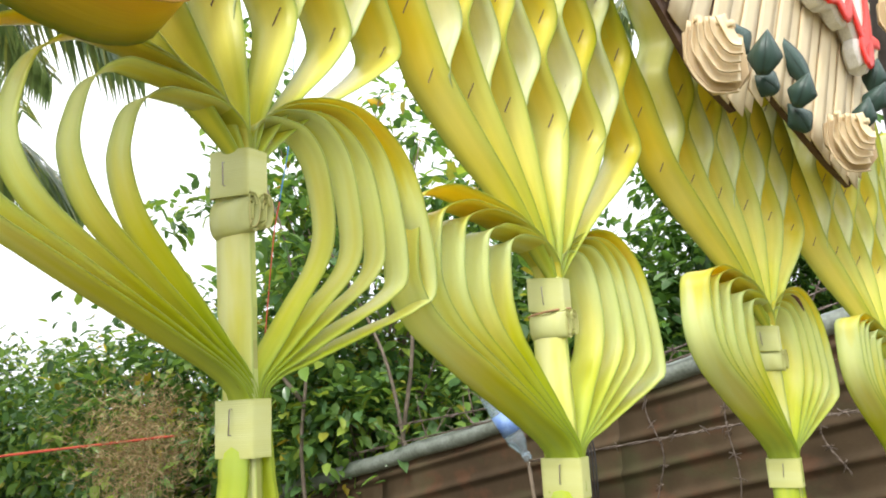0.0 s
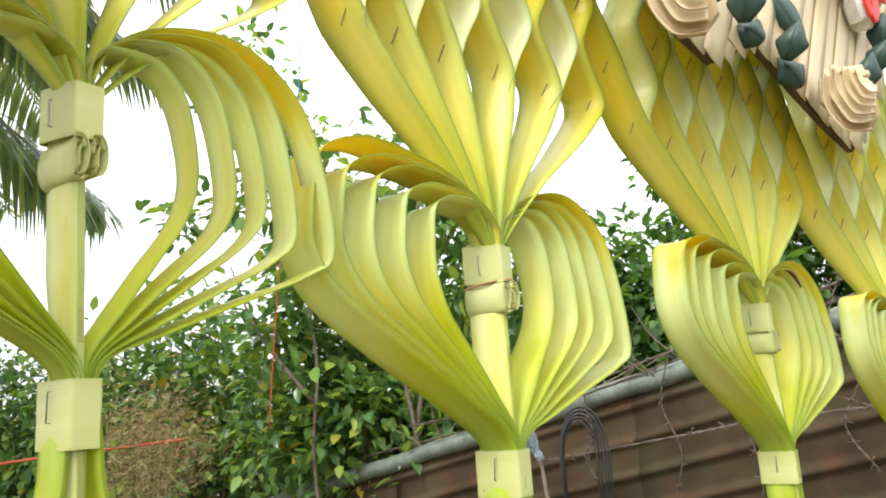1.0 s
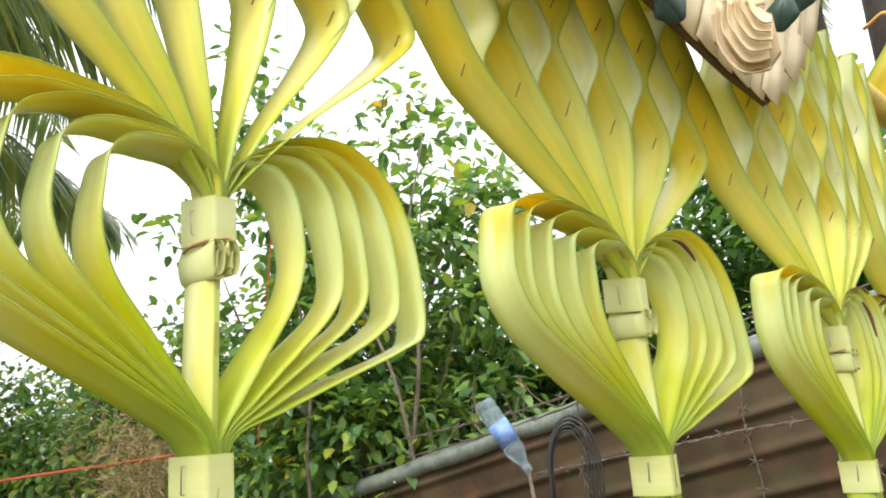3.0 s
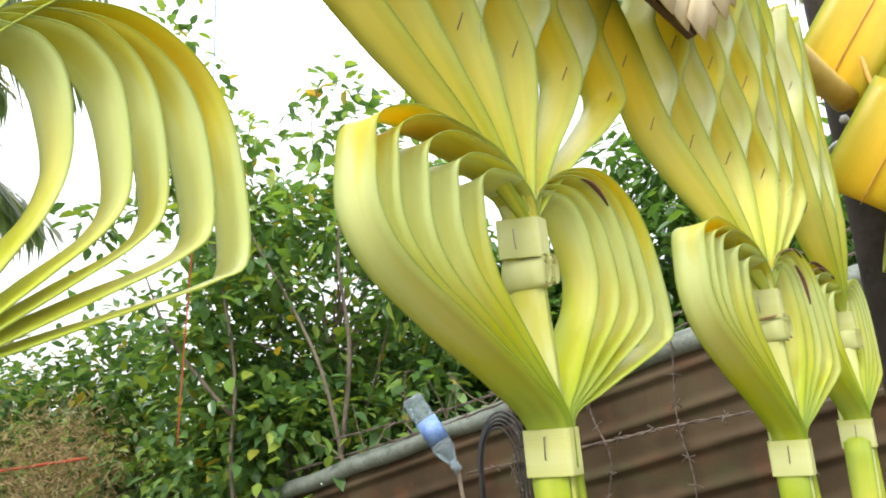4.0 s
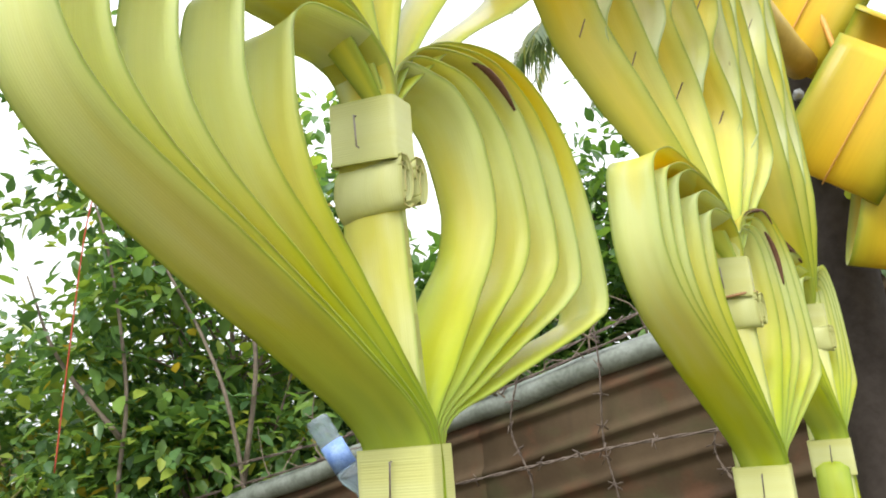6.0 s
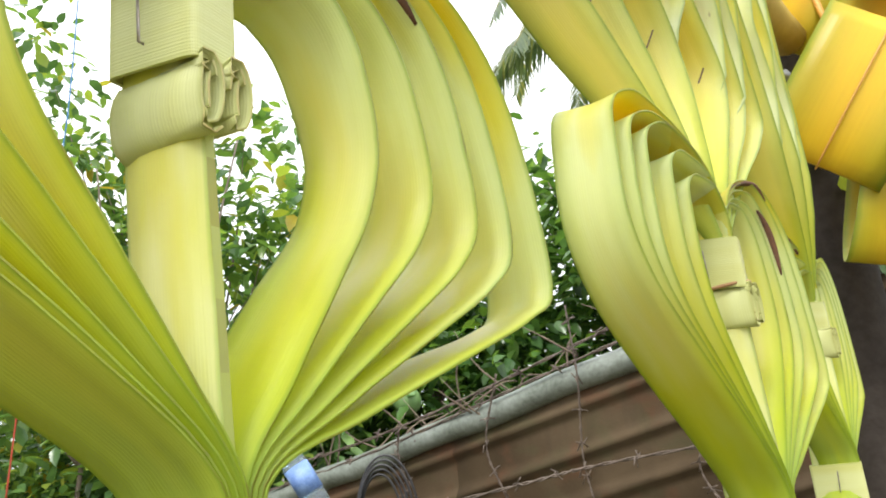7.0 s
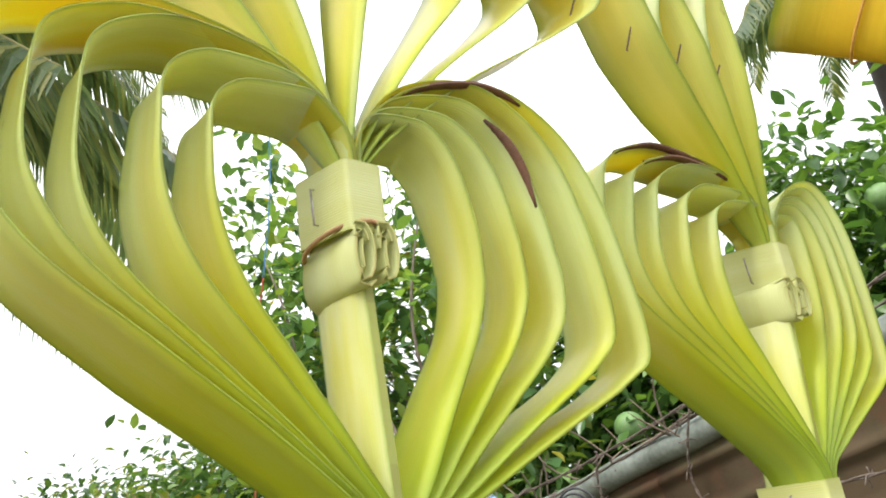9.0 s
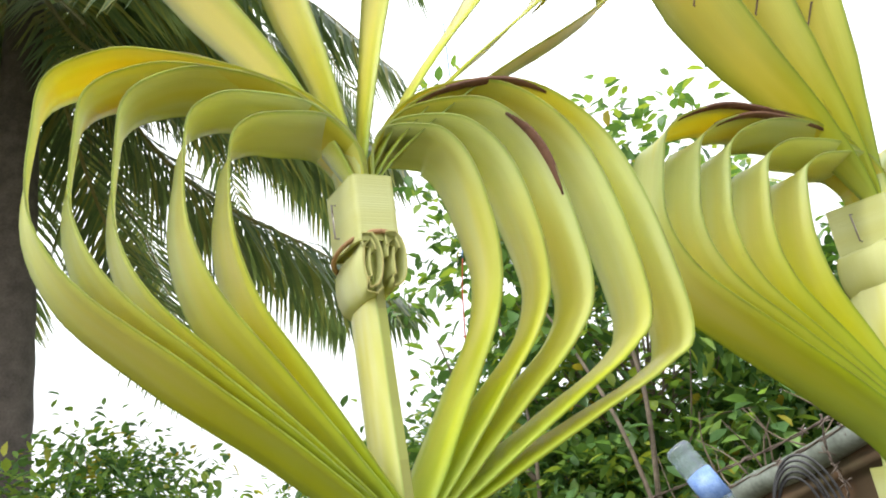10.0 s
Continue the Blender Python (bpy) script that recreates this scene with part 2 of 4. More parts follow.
M_DARKLEAF = leaf_material("dark_green_leaf", (0.035, 0.075, 0.06), (0.025, 0.06, 0.045), (0.012, 0.035, 0.025), (0.02, 0.04, 0.03), (0.02, 0.02, 0.01), 0.05, 0.4)
M_RED = plain_material("red_foam", (0.75, 0.02, 0.012), (0.85, 0.035, 0.02), 0.5, 60, 0, 0.05)
M_FOAM = plain_material("white_foam", (0.72, 0.70, 0.62), (0.8, 0.78, 0.72), 0.7, 60, 0, 0.1)
M_BLACK = plain_material("black_cable", (0.012, 0.012, 0.014), (0.03, 0.03, 0.033), 0.45, 40, 0, 0.1)
M_REDSTRING = plain_material("red_string", (0.30, 0.035, 0.015), (0.42, 0.07, 0.03), 0.8, 120)
M_BLUE = plain_material("blue_string", (0.03, 0.12, 0.30), (0.05, 0.2, 0.42), 0.7, 120)


# ---- mesh helpers ----
def V(*a):
    return Vector(a)


def finish(name, bm, mat, parent=None, label="", smooth=True):
    me = bpy.data.meshes.new(name)
    bm.normal_update()
    bm.to_mesh(me)
    bm.free()
    me.materials.append(mat)
    if smooth and "UVMap" not in me.uv_layers:
        me.polygons.foreach_set("use_smooth", [True] * len(me.polygons))
    ob = new(name, me)
    if parent is not None:
        ob.parent = parent
    if label:
        ob["label"] = label
    return ob


def part(name, bm, mat, parent, label="", smooth=True):
    return finish(name, bm, mat, parent, label, smooth)


def mesh_of(name, verts, faces, mat, parent=None, label="", smooth=True):
    me = bpy.data.meshes.new(name)
    me.from_pydata([tuple(v) for v in verts], [], faces)
    me.materials.append(mat)
    if smooth:
        me.polygons.foreach_set("use_smooth", [True] * len(me.polygons))
    me.update()
    ob = new(name, me)
    if parent is not None:
        ob.parent = parent
    if label:
        ob["label"] = label
    return ob


def empty(name, at=(0, 0, 0)):
    ob = new(name)
    ob.location = at
    ob.empty_display_size = 0.02
    return ob


def spline(points, steps):
    """Catmull-Rom through the points, in even steps of its parameter."""
    p = [points[0] * 2 - points[1]] + list(points) + [points[-1] * 2 - points[-2]]
    out = []
    n = len(points) - 1
    for k in range(steps + 1):
        f = k / steps * n
        i = min(int(f), n - 1)
        t = f - i
        a, b, c, d = p[i], p[i + 1], p[i + 2], p[i + 3]
        out.append(0.5 * (2 * b + (c - a) * t + (2 * a - 5 * b + 4 * c - d) * t * t + (3 * b - a - 3 * c + d) * t ** 3))
    return out


def lerp_list(values, f):
    f = max(0.0, min(1.0, f)) * (len(values) - 1)
    i = min(int(f), len(values) - 2)
    return values[i] + (values[i + 1] - values[i]) * (f - i)


def ribbon(path, across, widths, anchor=0.5, thick=0.0012, cup=0.0, cols=5, ripple=0.0, seed=0):
    """A closed strip along path. across: unit vectors of its width, one for each point of the path; anchor: where on the
    width the path runs (0 to 1); cup: how far its middle bows out, as a share of the width."""
    bm = bmesh.new()
    uvl = bm.loops.layers.uv.new("UVMap")
    rng = random.Random(seed)
    n = len(path)
    dist, total = [0.0], 0.0
    for k in range(1, n):
        total += (path[k] - path[k - 1]).length
        dist.append(total)
    ph = rng.uniform(0, 6.28)
    grid = [[], []]
    for k in range(n):
        tang = (path[min(k + 1, n - 1)] - path[max(k - 1, 0)]).normalized()
        w = across[k] - tang * across[k].dot(tang)
        w.normalize()
        nor = tang.cross(w)
        for side in (0, 1):
            row = []
            for c in range(cols):
                x = c / (cols - 1)
                bow = cup * widths[k] * (1 - (2 * x - 1) ** 2)
                rip = ripple * widths[k] * math.sin(dist[k] * 55 + ph) * (x - anchor)
                edge = thick * (0.5 if 0 < c < cols - 1 else 0.25)
                row.append(bm.verts.new(path[k] + w * ((x - anchor) * widths[k]) + nor * (bow + rip + (edge if side else -edge))))
            grid[side].append(row)

    def quad(vs, uvs, soft=True):
        f = bm.faces.new(vs)
        f.smooth = soft
        for lp, q in zip(f.loops, uvs):
            lp[uvl].uv = q

    cc = [c / (cols - 1) for c in range(cols)]
    for k in range(n - 1):
        for c in range(cols - 1):
            uvs = [(cc[c], dist[k]), (cc[c + 1], dist[k]), (cc[c + 1], dist[k + 1]), (cc[c], dist[k + 1])]
            g = grid[1]
            quad([g[k][c], g[k][c + 1], g[k + 1][c + 1], g[k + 1][c]], uvs)
            g = grid[0]
            quad([g[k][c], g[k + 1][c], g[k + 1][c + 1], g[k][c + 1]], [uvs[0], uvs[3], uvs[2], uvs[1]])
        for c, sgn in ((0, 0), (cols - 1, 1)):
            a, b = grid[0], grid[1]
            vs = [a[k][c], b[k][c], b[k + 1][c], a[k + 1][c]]
            if sgn:
                vs.reverse()
            quad(vs, [(float(sgn), dist[k])] * 4, False)
    for k in (0, n - 1):
        for c in range(cols - 1):
            quad([grid[0][k][c], grid[0][k][c + 1], grid[1][k][c + 1], grid[1][k][c]], [(cc[c], dist[k])] * 4, False)
    bmesh.ops.recalc_face_normals(bm, faces=bm.faces)
    return bm


def tube(path, radii, sides=8, ends=True):
    bm = bmesh.new()
    rings = []
    up = V(0.13, 0.27, 0.95)
    for k, p in enumerate(path):
        t = (path[min(k + 1, len(path) - 1)] - path[max(k - 1, 0)]).normalized()
        x = t.cross(up)
        if x.length < 0.1:
            x = t.cross(V(1, 0, 0))
        x.normalize()
        y = t.cross(x)
        r = radii[k] if isinstance(radii, (list, tuple)) else radii
        rings.append([bm.verts.new(p + (x * math.cos(a) + y * math.sin(a)) * r) for a in [2 * math.pi * i / sides for i in range(sides)]])
    for a, b in zip(rings, rings[1:]):
        for i in range(sides):
            bm.faces.new([a[i], a[(i + 1) % sides], b[(i + 1) % sides], b[i]])
    if ends:
        bm.faces.new(rings[0][::-1])
        bm.faces.new(rings[-1])
    bmesh.ops.recalc_face_normals(bm, faces=bm.faces)
    return bm


def add_bm(dst, src):
    """Moves src's mesh into dst."""
    me = bpy.data.meshes.new("tmp")
    src.to_mesh(me)
    src.free()
    dst.from_mesh(me)
    bpy.data.meshes.remove(me)


# ---- the row of ornaments: frame of the row ----
UNITS = [V(0.061, 0.532, 1.651), V(0.237, 0.728, 1.599), V(0.473, 0.987, 1.569), V(0.675, 1.185, 1.540), V(0.798, 1.363, 1.546)]
LEANS = [V(-0.015, -0.02, 0), V(-0.015, 0.10, 0), V(-0.037, -0.015, 0), V(-0.025, -0.01, 0), V(0.09, 0.18, 0)]   # sideways lean of each heart, per metre of height
ROW = V(0.66, 0.75, 0).normalized()          # along the row
FRONT = V(0.75, -0.66, 0).normalized()       # towards the walk
DEEP = V(0.891, -0.454, 0)                   # width of every strip in the ornaments
UP = V(0, 0, 1)
COLS = 6


def row_point(col):
    """A point of the row's base line; the ornaments stand at every sixth column."""
    f = col / COLS
    i = max(0, min(len(UNITS) - 2, math.floor(f)))
    return UNITS[i].lerp(UNITS[i + 1], f - i)


def rail_height(p):
    """Height of the bamboo rail over the row."""
    s = (p - V(0.716, 1.276, 0)).dot(ROW)
    return 2.058 - 0.21 * s


# ---- structure: ground, fence ----
def ground():
    n = 40
    verts, faces = [], []
    for j in range(n + 1):
        for i in range(n + 1):
            x, y = (i / n - 0.5), (j / n - 0.5)
            x, y = math.copysign(abs(x * 2) ** 2.2, x) * 400, math.copysign(abs(y * 2) ** 2.2, y) * 400
            verts.append((x, y, 0.03 * noise.noise((x * 0.6, y * 0.6, 0))))
    for j in range(n):
        for i in range(n):
            a = j * (n + 1) + i
            faces.append((a, a + 1, a + n + 2, a + n + 1))
    tagged(mesh_of("ground", verts, faces, M_GROUND), "bare brown garden soil under the trees", "ground", kind="structure")


ground()

F0, F1 = V(-1.50, 4.413, 1.140), V(2.60, 1.851, 2.185)   # top edge of the fence
FDIR = (F1 - F0)
FHOR = V(FDIR.x, FDIR.y, 0).normalized()
FOUT = V(FHOR.y, -FHOR.x, 0)                             # towards the walk


def fence_at(x, out=0.0, up=0.0):
    return F0 + FDIR * ((x - F0.x) / FDIR.x) + FOUT * out + UP * up


def fence():
    root = tagged(empty("sheet_metal_fence", F0), "rusty brown ribbed metal sheet fence with a grey ridge", "fence", kind="structure")
    root.location = (0, 0, 0)
    profile = []
    z = 0.0
    while z > -2.2:
        wave = 0.5 - 0.5 * math.cos(2 * math.pi * z / 0.118)
        profile.append((0.020 * wave ** 6, z))
        z -= 0.118 / 14
    nx = 60
    for k in range(4):
        a, b = k / 4, (k + 1) / 4 + (0.01 if k < 3 else 0)
        verts, faces = [], []
        steps = nx // 4
        for i in range(steps + 1):
            f = a + (b - a) * i / steps
            p = F0 + FDIR * f
            for o, zz in profile:
                wob = 0.006 * noise.noise((f * 14, zz * 2.0, 3.1)) + 0.004 * k
                verts.append(p + FOUT * (o + wob) + UP * zz)
        m = len(profile)
        for i in range(steps):
            for j in range(m - 1):
                q = i * m + j
                faces.append((q, q + 1, q + m + 1, q + m))
        ob = mesh_of("sheet", verts, faces, M_SHEET, root)
        mod = ob.modifiers.new("thick", "SOLIDIFY")
        mod.thickness = 0.002
    path = [F0 + FDIR * (i / 40) + UP * (0.012 + 0.004 * math.sin(i * 1.7)) + FOUT * 0.012 for i in range(41)]
    part("ridge", tube(path, 0.036, 14), M_PIPE, root, "mossy grey half-round ridge capping")


fence()


# ---- ornaments ----
def staple(parent, at, direction, out, size=0.0135):
    d = direction.normalized()
    pts = [at - d * size / 2 - out * 0.0006, at - d * size / 2 + out * 0.0009, at + d * size / 2 + out * 0.0009, at + d * size / 2 - out * 0.0006]
    return part("staple", tube(pts, 0.00042, 6), M_STAPLE, parent, "bent steel wire staple")


def rounded_box(w, h, d, r=0.003, segs=2):
    bm = bmesh.new()
    bmesh.ops.create_cube(bm, size=1.0)
    bmesh.ops.scale(bm, vec=(w, h, d), verts=bm.verts)
    bmesh.ops.bevel(bm, geom=list(bm.edges), offset=r, segments=segs, affect="EDGES", profile=0.6)
    return bm


def wrap_band(name, centre, z0, z1, wide, deep, parent, tilt=0.0, label=""):
    """A strip wound once round the bundle, its end lapped over on the side face."""
    lap = V(-DEEP.y, DEEP.x, 0) * -1
    bm = bmesh.new()
    uvl = bm.loops.layers.uv.new("UVMap")
    prof = []
    steps = 36
    for k in range(steps + 5):
        a = 2 * math.pi * k / steps - 2.2
        c, s = math.cos(a), math.sin(a)
        e = 0.22
        x = math.copysign(abs(c) ** e, c) * deep / 2
        y = math.copysign(abs(s) ** e, s) * wide / 2
        g = 1.0 + 0.05 * k / steps
        prof.append(DEEP * x * g + lap * y * g)
    rows = 5
    grid = []
    for j in range(rows + 1):
        f = j / rows
        grid.append([bm.verts.new(centre + p + UP * (z0 + (z1 - z0) * f + tilt * p.dot(DEEP))) for k, p in enumerate(prof)])
    for j in range(rows):
        for k in range(len(prof) - 1):
            f = bm.faces.new([grid[j][k], grid[j][k + 1], grid[j + 1][k + 1], grid[j + 1][k]])
            for lp, (kk, jj) in zip(f.loops, ((k, j), (k + 1, j), (k + 1, j + 1), (k, j + 1))):
                lp[uvl].uv = (0.012 + 0.976 * jj / rows, kk * 0.002)
    ob = part(name, bm, M_BAND, parent, label)
    mod = ob.modifiers.new("thick", "SOLIDIFY")
    mod.thickness, mod.offset = 0.0012, 1.0
    return ob


LEFT_TOPS = [(-0.032, 0.176), (-0.048, 0.186), (-0.060, 0.194), (-0.073, 0.201), (-0.088, 0.208)]
LEFT_TIPS = [(-0.056, 0.128), (-0.078, 0.132), (-0.100, 0.134), (-0.120, 0.138), (-0.138, 0.140)]
RIGHT_TOPS = [(0.026, 0.170), (0.036, 0.178), (0.046, 0.184), (0.055, 0.189), (0.062, 0.194)]
RIGHT_TIPS = [(0.050, 0.114), (0.070, 0.107), (0.090, 0.099), (0.108, 0.090), (0.126, 0.078)]
LEFT_TWIST = [0.0, -0.05, -0.18, -0.25, -0.20, -0.10, 0.0, 0.06, 0.12, 0.16, 0.16, 0.1, 0.1]
RIGHT_TWIST = [0.0, 0.05, 0.10, 0.05, -0.05, -0.08, 0.04, 0.12, 0.20, 0.22, 0.20, 0.1, 0.1]


DRIED = {(3, 1, 4): (40, 52), (4, -1, 4): (37, 52), (4, -1, 3): (38, 51), (2, 1, 2): (36, 45), (3, 1, 2): (30, 40), (0, -1, 4): (30, 40)}


def ornament(index, left=1.0, right=1.0, knot_string=False, label="", size=1.0, strip=1.0, band=1.0, flare=0.5):
    base = UNITS[index].copy()
    rng = random.Random(40 + index)
    root = tagged(empty("palm_leaf_heart", base), label, "leaf ornament", "hearts in the row")
    inv = Matrix.Translation(-base)

    def own(ob):
        ob.matrix_parent_inverse = inv
        return ob

    edge = base + DEEP * 0.009
    axis = UP + LEANS[index]                     # the way up this heart
    # looped strips
    for side, tops, tips, wide in ((-1, LEFT_TOPS, LEFT_TIPS, left), (1, RIGHT_TOPS, RIGHT_TIPS, right)):
        for k in range(5):
            j = lambda s: rng.uniform(-s, s)
            tu, tz = tips[k][0] * wide + j(0.003), tips[k][1] + j(0.003)
            au, az = tops[k][0] * wide + j(0.003), tops[k][1] + j(0.003)
            sq = (0.97, 0.52, 0.86, 0.83, 0.50, 0.975) if side < 0 and index else (0.93, 0.45, 0.74, 0.76, 0.39, 0.95)
            pts2 = [(0.0015 * side * (k + 1), -0.012), (0.0016 * side * (k + 1), 0.018),
                    (tu * 0.28, 0.018 + (tz - 0.02) * 0.24), (tu * 0.60, 0.020 + (tz - 0.02) * 0.50), (tu * 0.88, 0.020 + (tz - 0.02) * 0.755),
                    (tu, tz), (au + (tu - au) * sq[0], tz + (az - tz) * sq[1]), (au + (tu - au) * sq[2], tz + (az - tz) * sq[3]), (au + (tu - au) * sq[4], tz + (az - tz) * sq[5]), (au, az),
                    (au * 0.45, 0.170 + (az - 0.170) * 0.62), (side * 0.0045, 0.163), (side * 0.002, 0.140)]
            path = spline([edge + (ROW * u + axis * z) * size for u, z in pts2], 60)
            n = len(path)
            widths = [lerp_list([0.026 * band, 0.026 * band, 0.0265, 0.027, 0.027, 0.027, 0.027, 0.027, 0.027, 0.027, 0.027, 0.025, 0.022], i / (n - 1)) * strip for i in range(n)]
            twist = LEFT_TWIST if side < 0 else RIGHT_TWIST
            across = []
            for i in range(n):
                a = lerp_list(twist, i / (n - 1)) * (1.0 if index else 0.6) + 0.05 * math.sin(k * 2.3 + index)
                t = (path[min(i + 1, n - 1)] - path[max(i - 1, 0)]).normalized()
                inward = DEEP.cross(t).normalized() * (1 if side > 0 else -1)
                across.append(DEEP * math.cos(a) - inward * math.sin(a) * side * side)
            if (index, side, k) in DRIED:
                i0, i1 = DRIED[(index, side, k)]
                seg = [path[i] + across[i] * ((0.24 if side < 0 else 0.125) * widths[i]) for i in range(i0, i1)]
                wid = [0.0045 * math.sin(math.pi * (i + 0.5) / len(seg)) + 0.0008 for i in range(len(seg))]
                own(part("dried_margin", ribbon(seg, across[i0:i1], wid, 0.5, 0.0021, 0, 3), M_DRIED, root, "dark brown dried leaf margin"))
            own(part("loop", ribbon(path, across, widths, 0.68 if side < 0 else 0.80, 0.0011, 0.05 * -side, 5, 0.02, seed=index * 31 + k + side * 7), M_LEAF, root))
    # centre strip
    z = [-0.25, -0.10, 0.0, 0.05, 0.10, 0.150]
    path = spline([edge + axis * q * size + ROW * -0.002 for q in z], 14)
    own(part("centre_strip", ribbon(path, [DEEP] * 15, [0.028 * (band if i < 9 else 1) for i in range(15)], 0.80, 0.006, 0.0, 5), M_CENTRE, root))
    # bundle under the lower band
    for k, u in enumerate((-0.006, 0.0, 0.006)):
        path = [edge + ROW * (u * band + flare * u * max(0, q - 0.6)) + axis * (0.010 - 0.040 * q) for q in range(7)]
        own(part("stalk", ribbon(path, [DEEP] * 7, [0.026 * band, 0.025 * band, 0.024 * band, 0.023, 0.023, 0.022, 0.022], 0.8, 0.003, 0.02, 5, seed=k), M_LEAF, root))
    centre = base + DEEP * 0.001
    tied = centre + LEANS[index] * (0.136 * size)
    rolled = centre + axis * (0.1125 * size)
    lower = own(wrap_band("lower_band", centre, -0.0165 - 0.010 * (1 - band), 0.0125, 0.018 * band, 0.032 * band, root, 0.0, "pale palm strip wound round the bundle"))
    side_out = V(DEEP.y, -DEEP.x, 0) * 1.0
    (staple(lower, centre + side_out * (0.0106 * band) + UP * 0.001, UP + DEEP * 0.06, side_out))
    upper = own(wrap_band("upper_band", tied + DEEP * 0.001, 0.123 * size, 0.150 * size, 0.016, 0.031, root, -0.10, "pale palm strip tying the gathered loops"))
    (staple(upper, tied + side_out * 0.0098 + UP * 0.136 * size, UP - DEEP * 0.04, side_out))
    # flattened rolled ends that hang under the upper band, side by side
    for off, turns in ((-0.0042, 32), (0.0040, 25)):
        pts = []
        for k in range(turns):
            a = 0.6 + k * 0.36
            r = 0.0008 + 0.00012 * k
            pts.append(rolled + ROW * (off + r * math.cos(a)) + UP * (0.0005 + (0.0052 + 1.25 * r) * math.sin(a)) + DEEP * 0.003)
        own(part("rolled_end", ribbon(pts, [DEEP] * turns, [0.032] * turns, 0.5, 0.0011, 0, 4), M_BAND, root, "folded pale green roll"))
    if knot_string:
        pts = [tied + DEEP * 0.0178 * math.cos(a) + side_out * 0.0106 * math.sin(a) + UP * (0.1225 * size + 0.002 * math.cos(a)) for a in [2 * math.pi * i / 30 for i in range(31)]]
        own(part("string", tube(pts, 0.0009, 6), M_STRING, root, "thin brown tying string"))
    return root


M_DRIED = plain_material("dried_brown_margin", (0.07, 0.025, 0.012), (0.16, 0.07, 0.03), 0.7, 90)
M_STRING = plain_material("brown_string", (0.30, 0.16, 0.07), (0.42, 0.24, 0.12), 0.8, 200)
BASE_LABEL = "yellow-green looped palm leaf heart hanging from the woven screen"
ornament(0, 1.22, 1.04, False, "open yellow-green palm leaf heart with wide loops", 1.0, 0.72, 0.88, 1.1)
ornament(1, 1.12, 1.06, True, "yellow-green palm leaf heart tied with brown string")
ornament(2, 0.97, 1.12, False, BASE_LABEL, 1.0, 1.08)
ornament(3, 0.89, 0.92, True, "yellow-green palm leaf heart tied with brown string", 0.945, 1.0)
ornament(4, 0.95, 0.62, False, "small palm leaf heart beside the dark pipe", 0.86, 0.95)


# ---- woven screen ----
RISE = 0.050


KNOTS = [(-2.3, -0.017, 0.480), (5.7, 0.215, 0.743), (9.7, 0.366, 0.900), (15.7, 0.595, 1.147), (18.7, 0.716, 1.254), (21.7, 0.778, 1.328), (22.7, 0.800, 1.350), (26.0, 0.856, 1.425)]


def joint(col, r):
    """Where two strips are stapled together: row r over the hearts."""
    i = 0
    while i < len(KNOTS) - 2 and col > KNOTS[i + 1][0]:
        i += 1
    (c0, x0, y0), (c1, x1, y1) = KNOTS[i], KNOTS[i + 1]
    f = (col - c0) / (c1 - c0)
    x, y = x0 + (x1 - x0) * f, y0 + (y1 - y0) * f
    s = x * 0.66 + y * 0.75
    return V(x, y, 1.899 - 0.06 * (s - 0.7) - 0.10 * (s - 0.7) ** 2 + RISE * r)


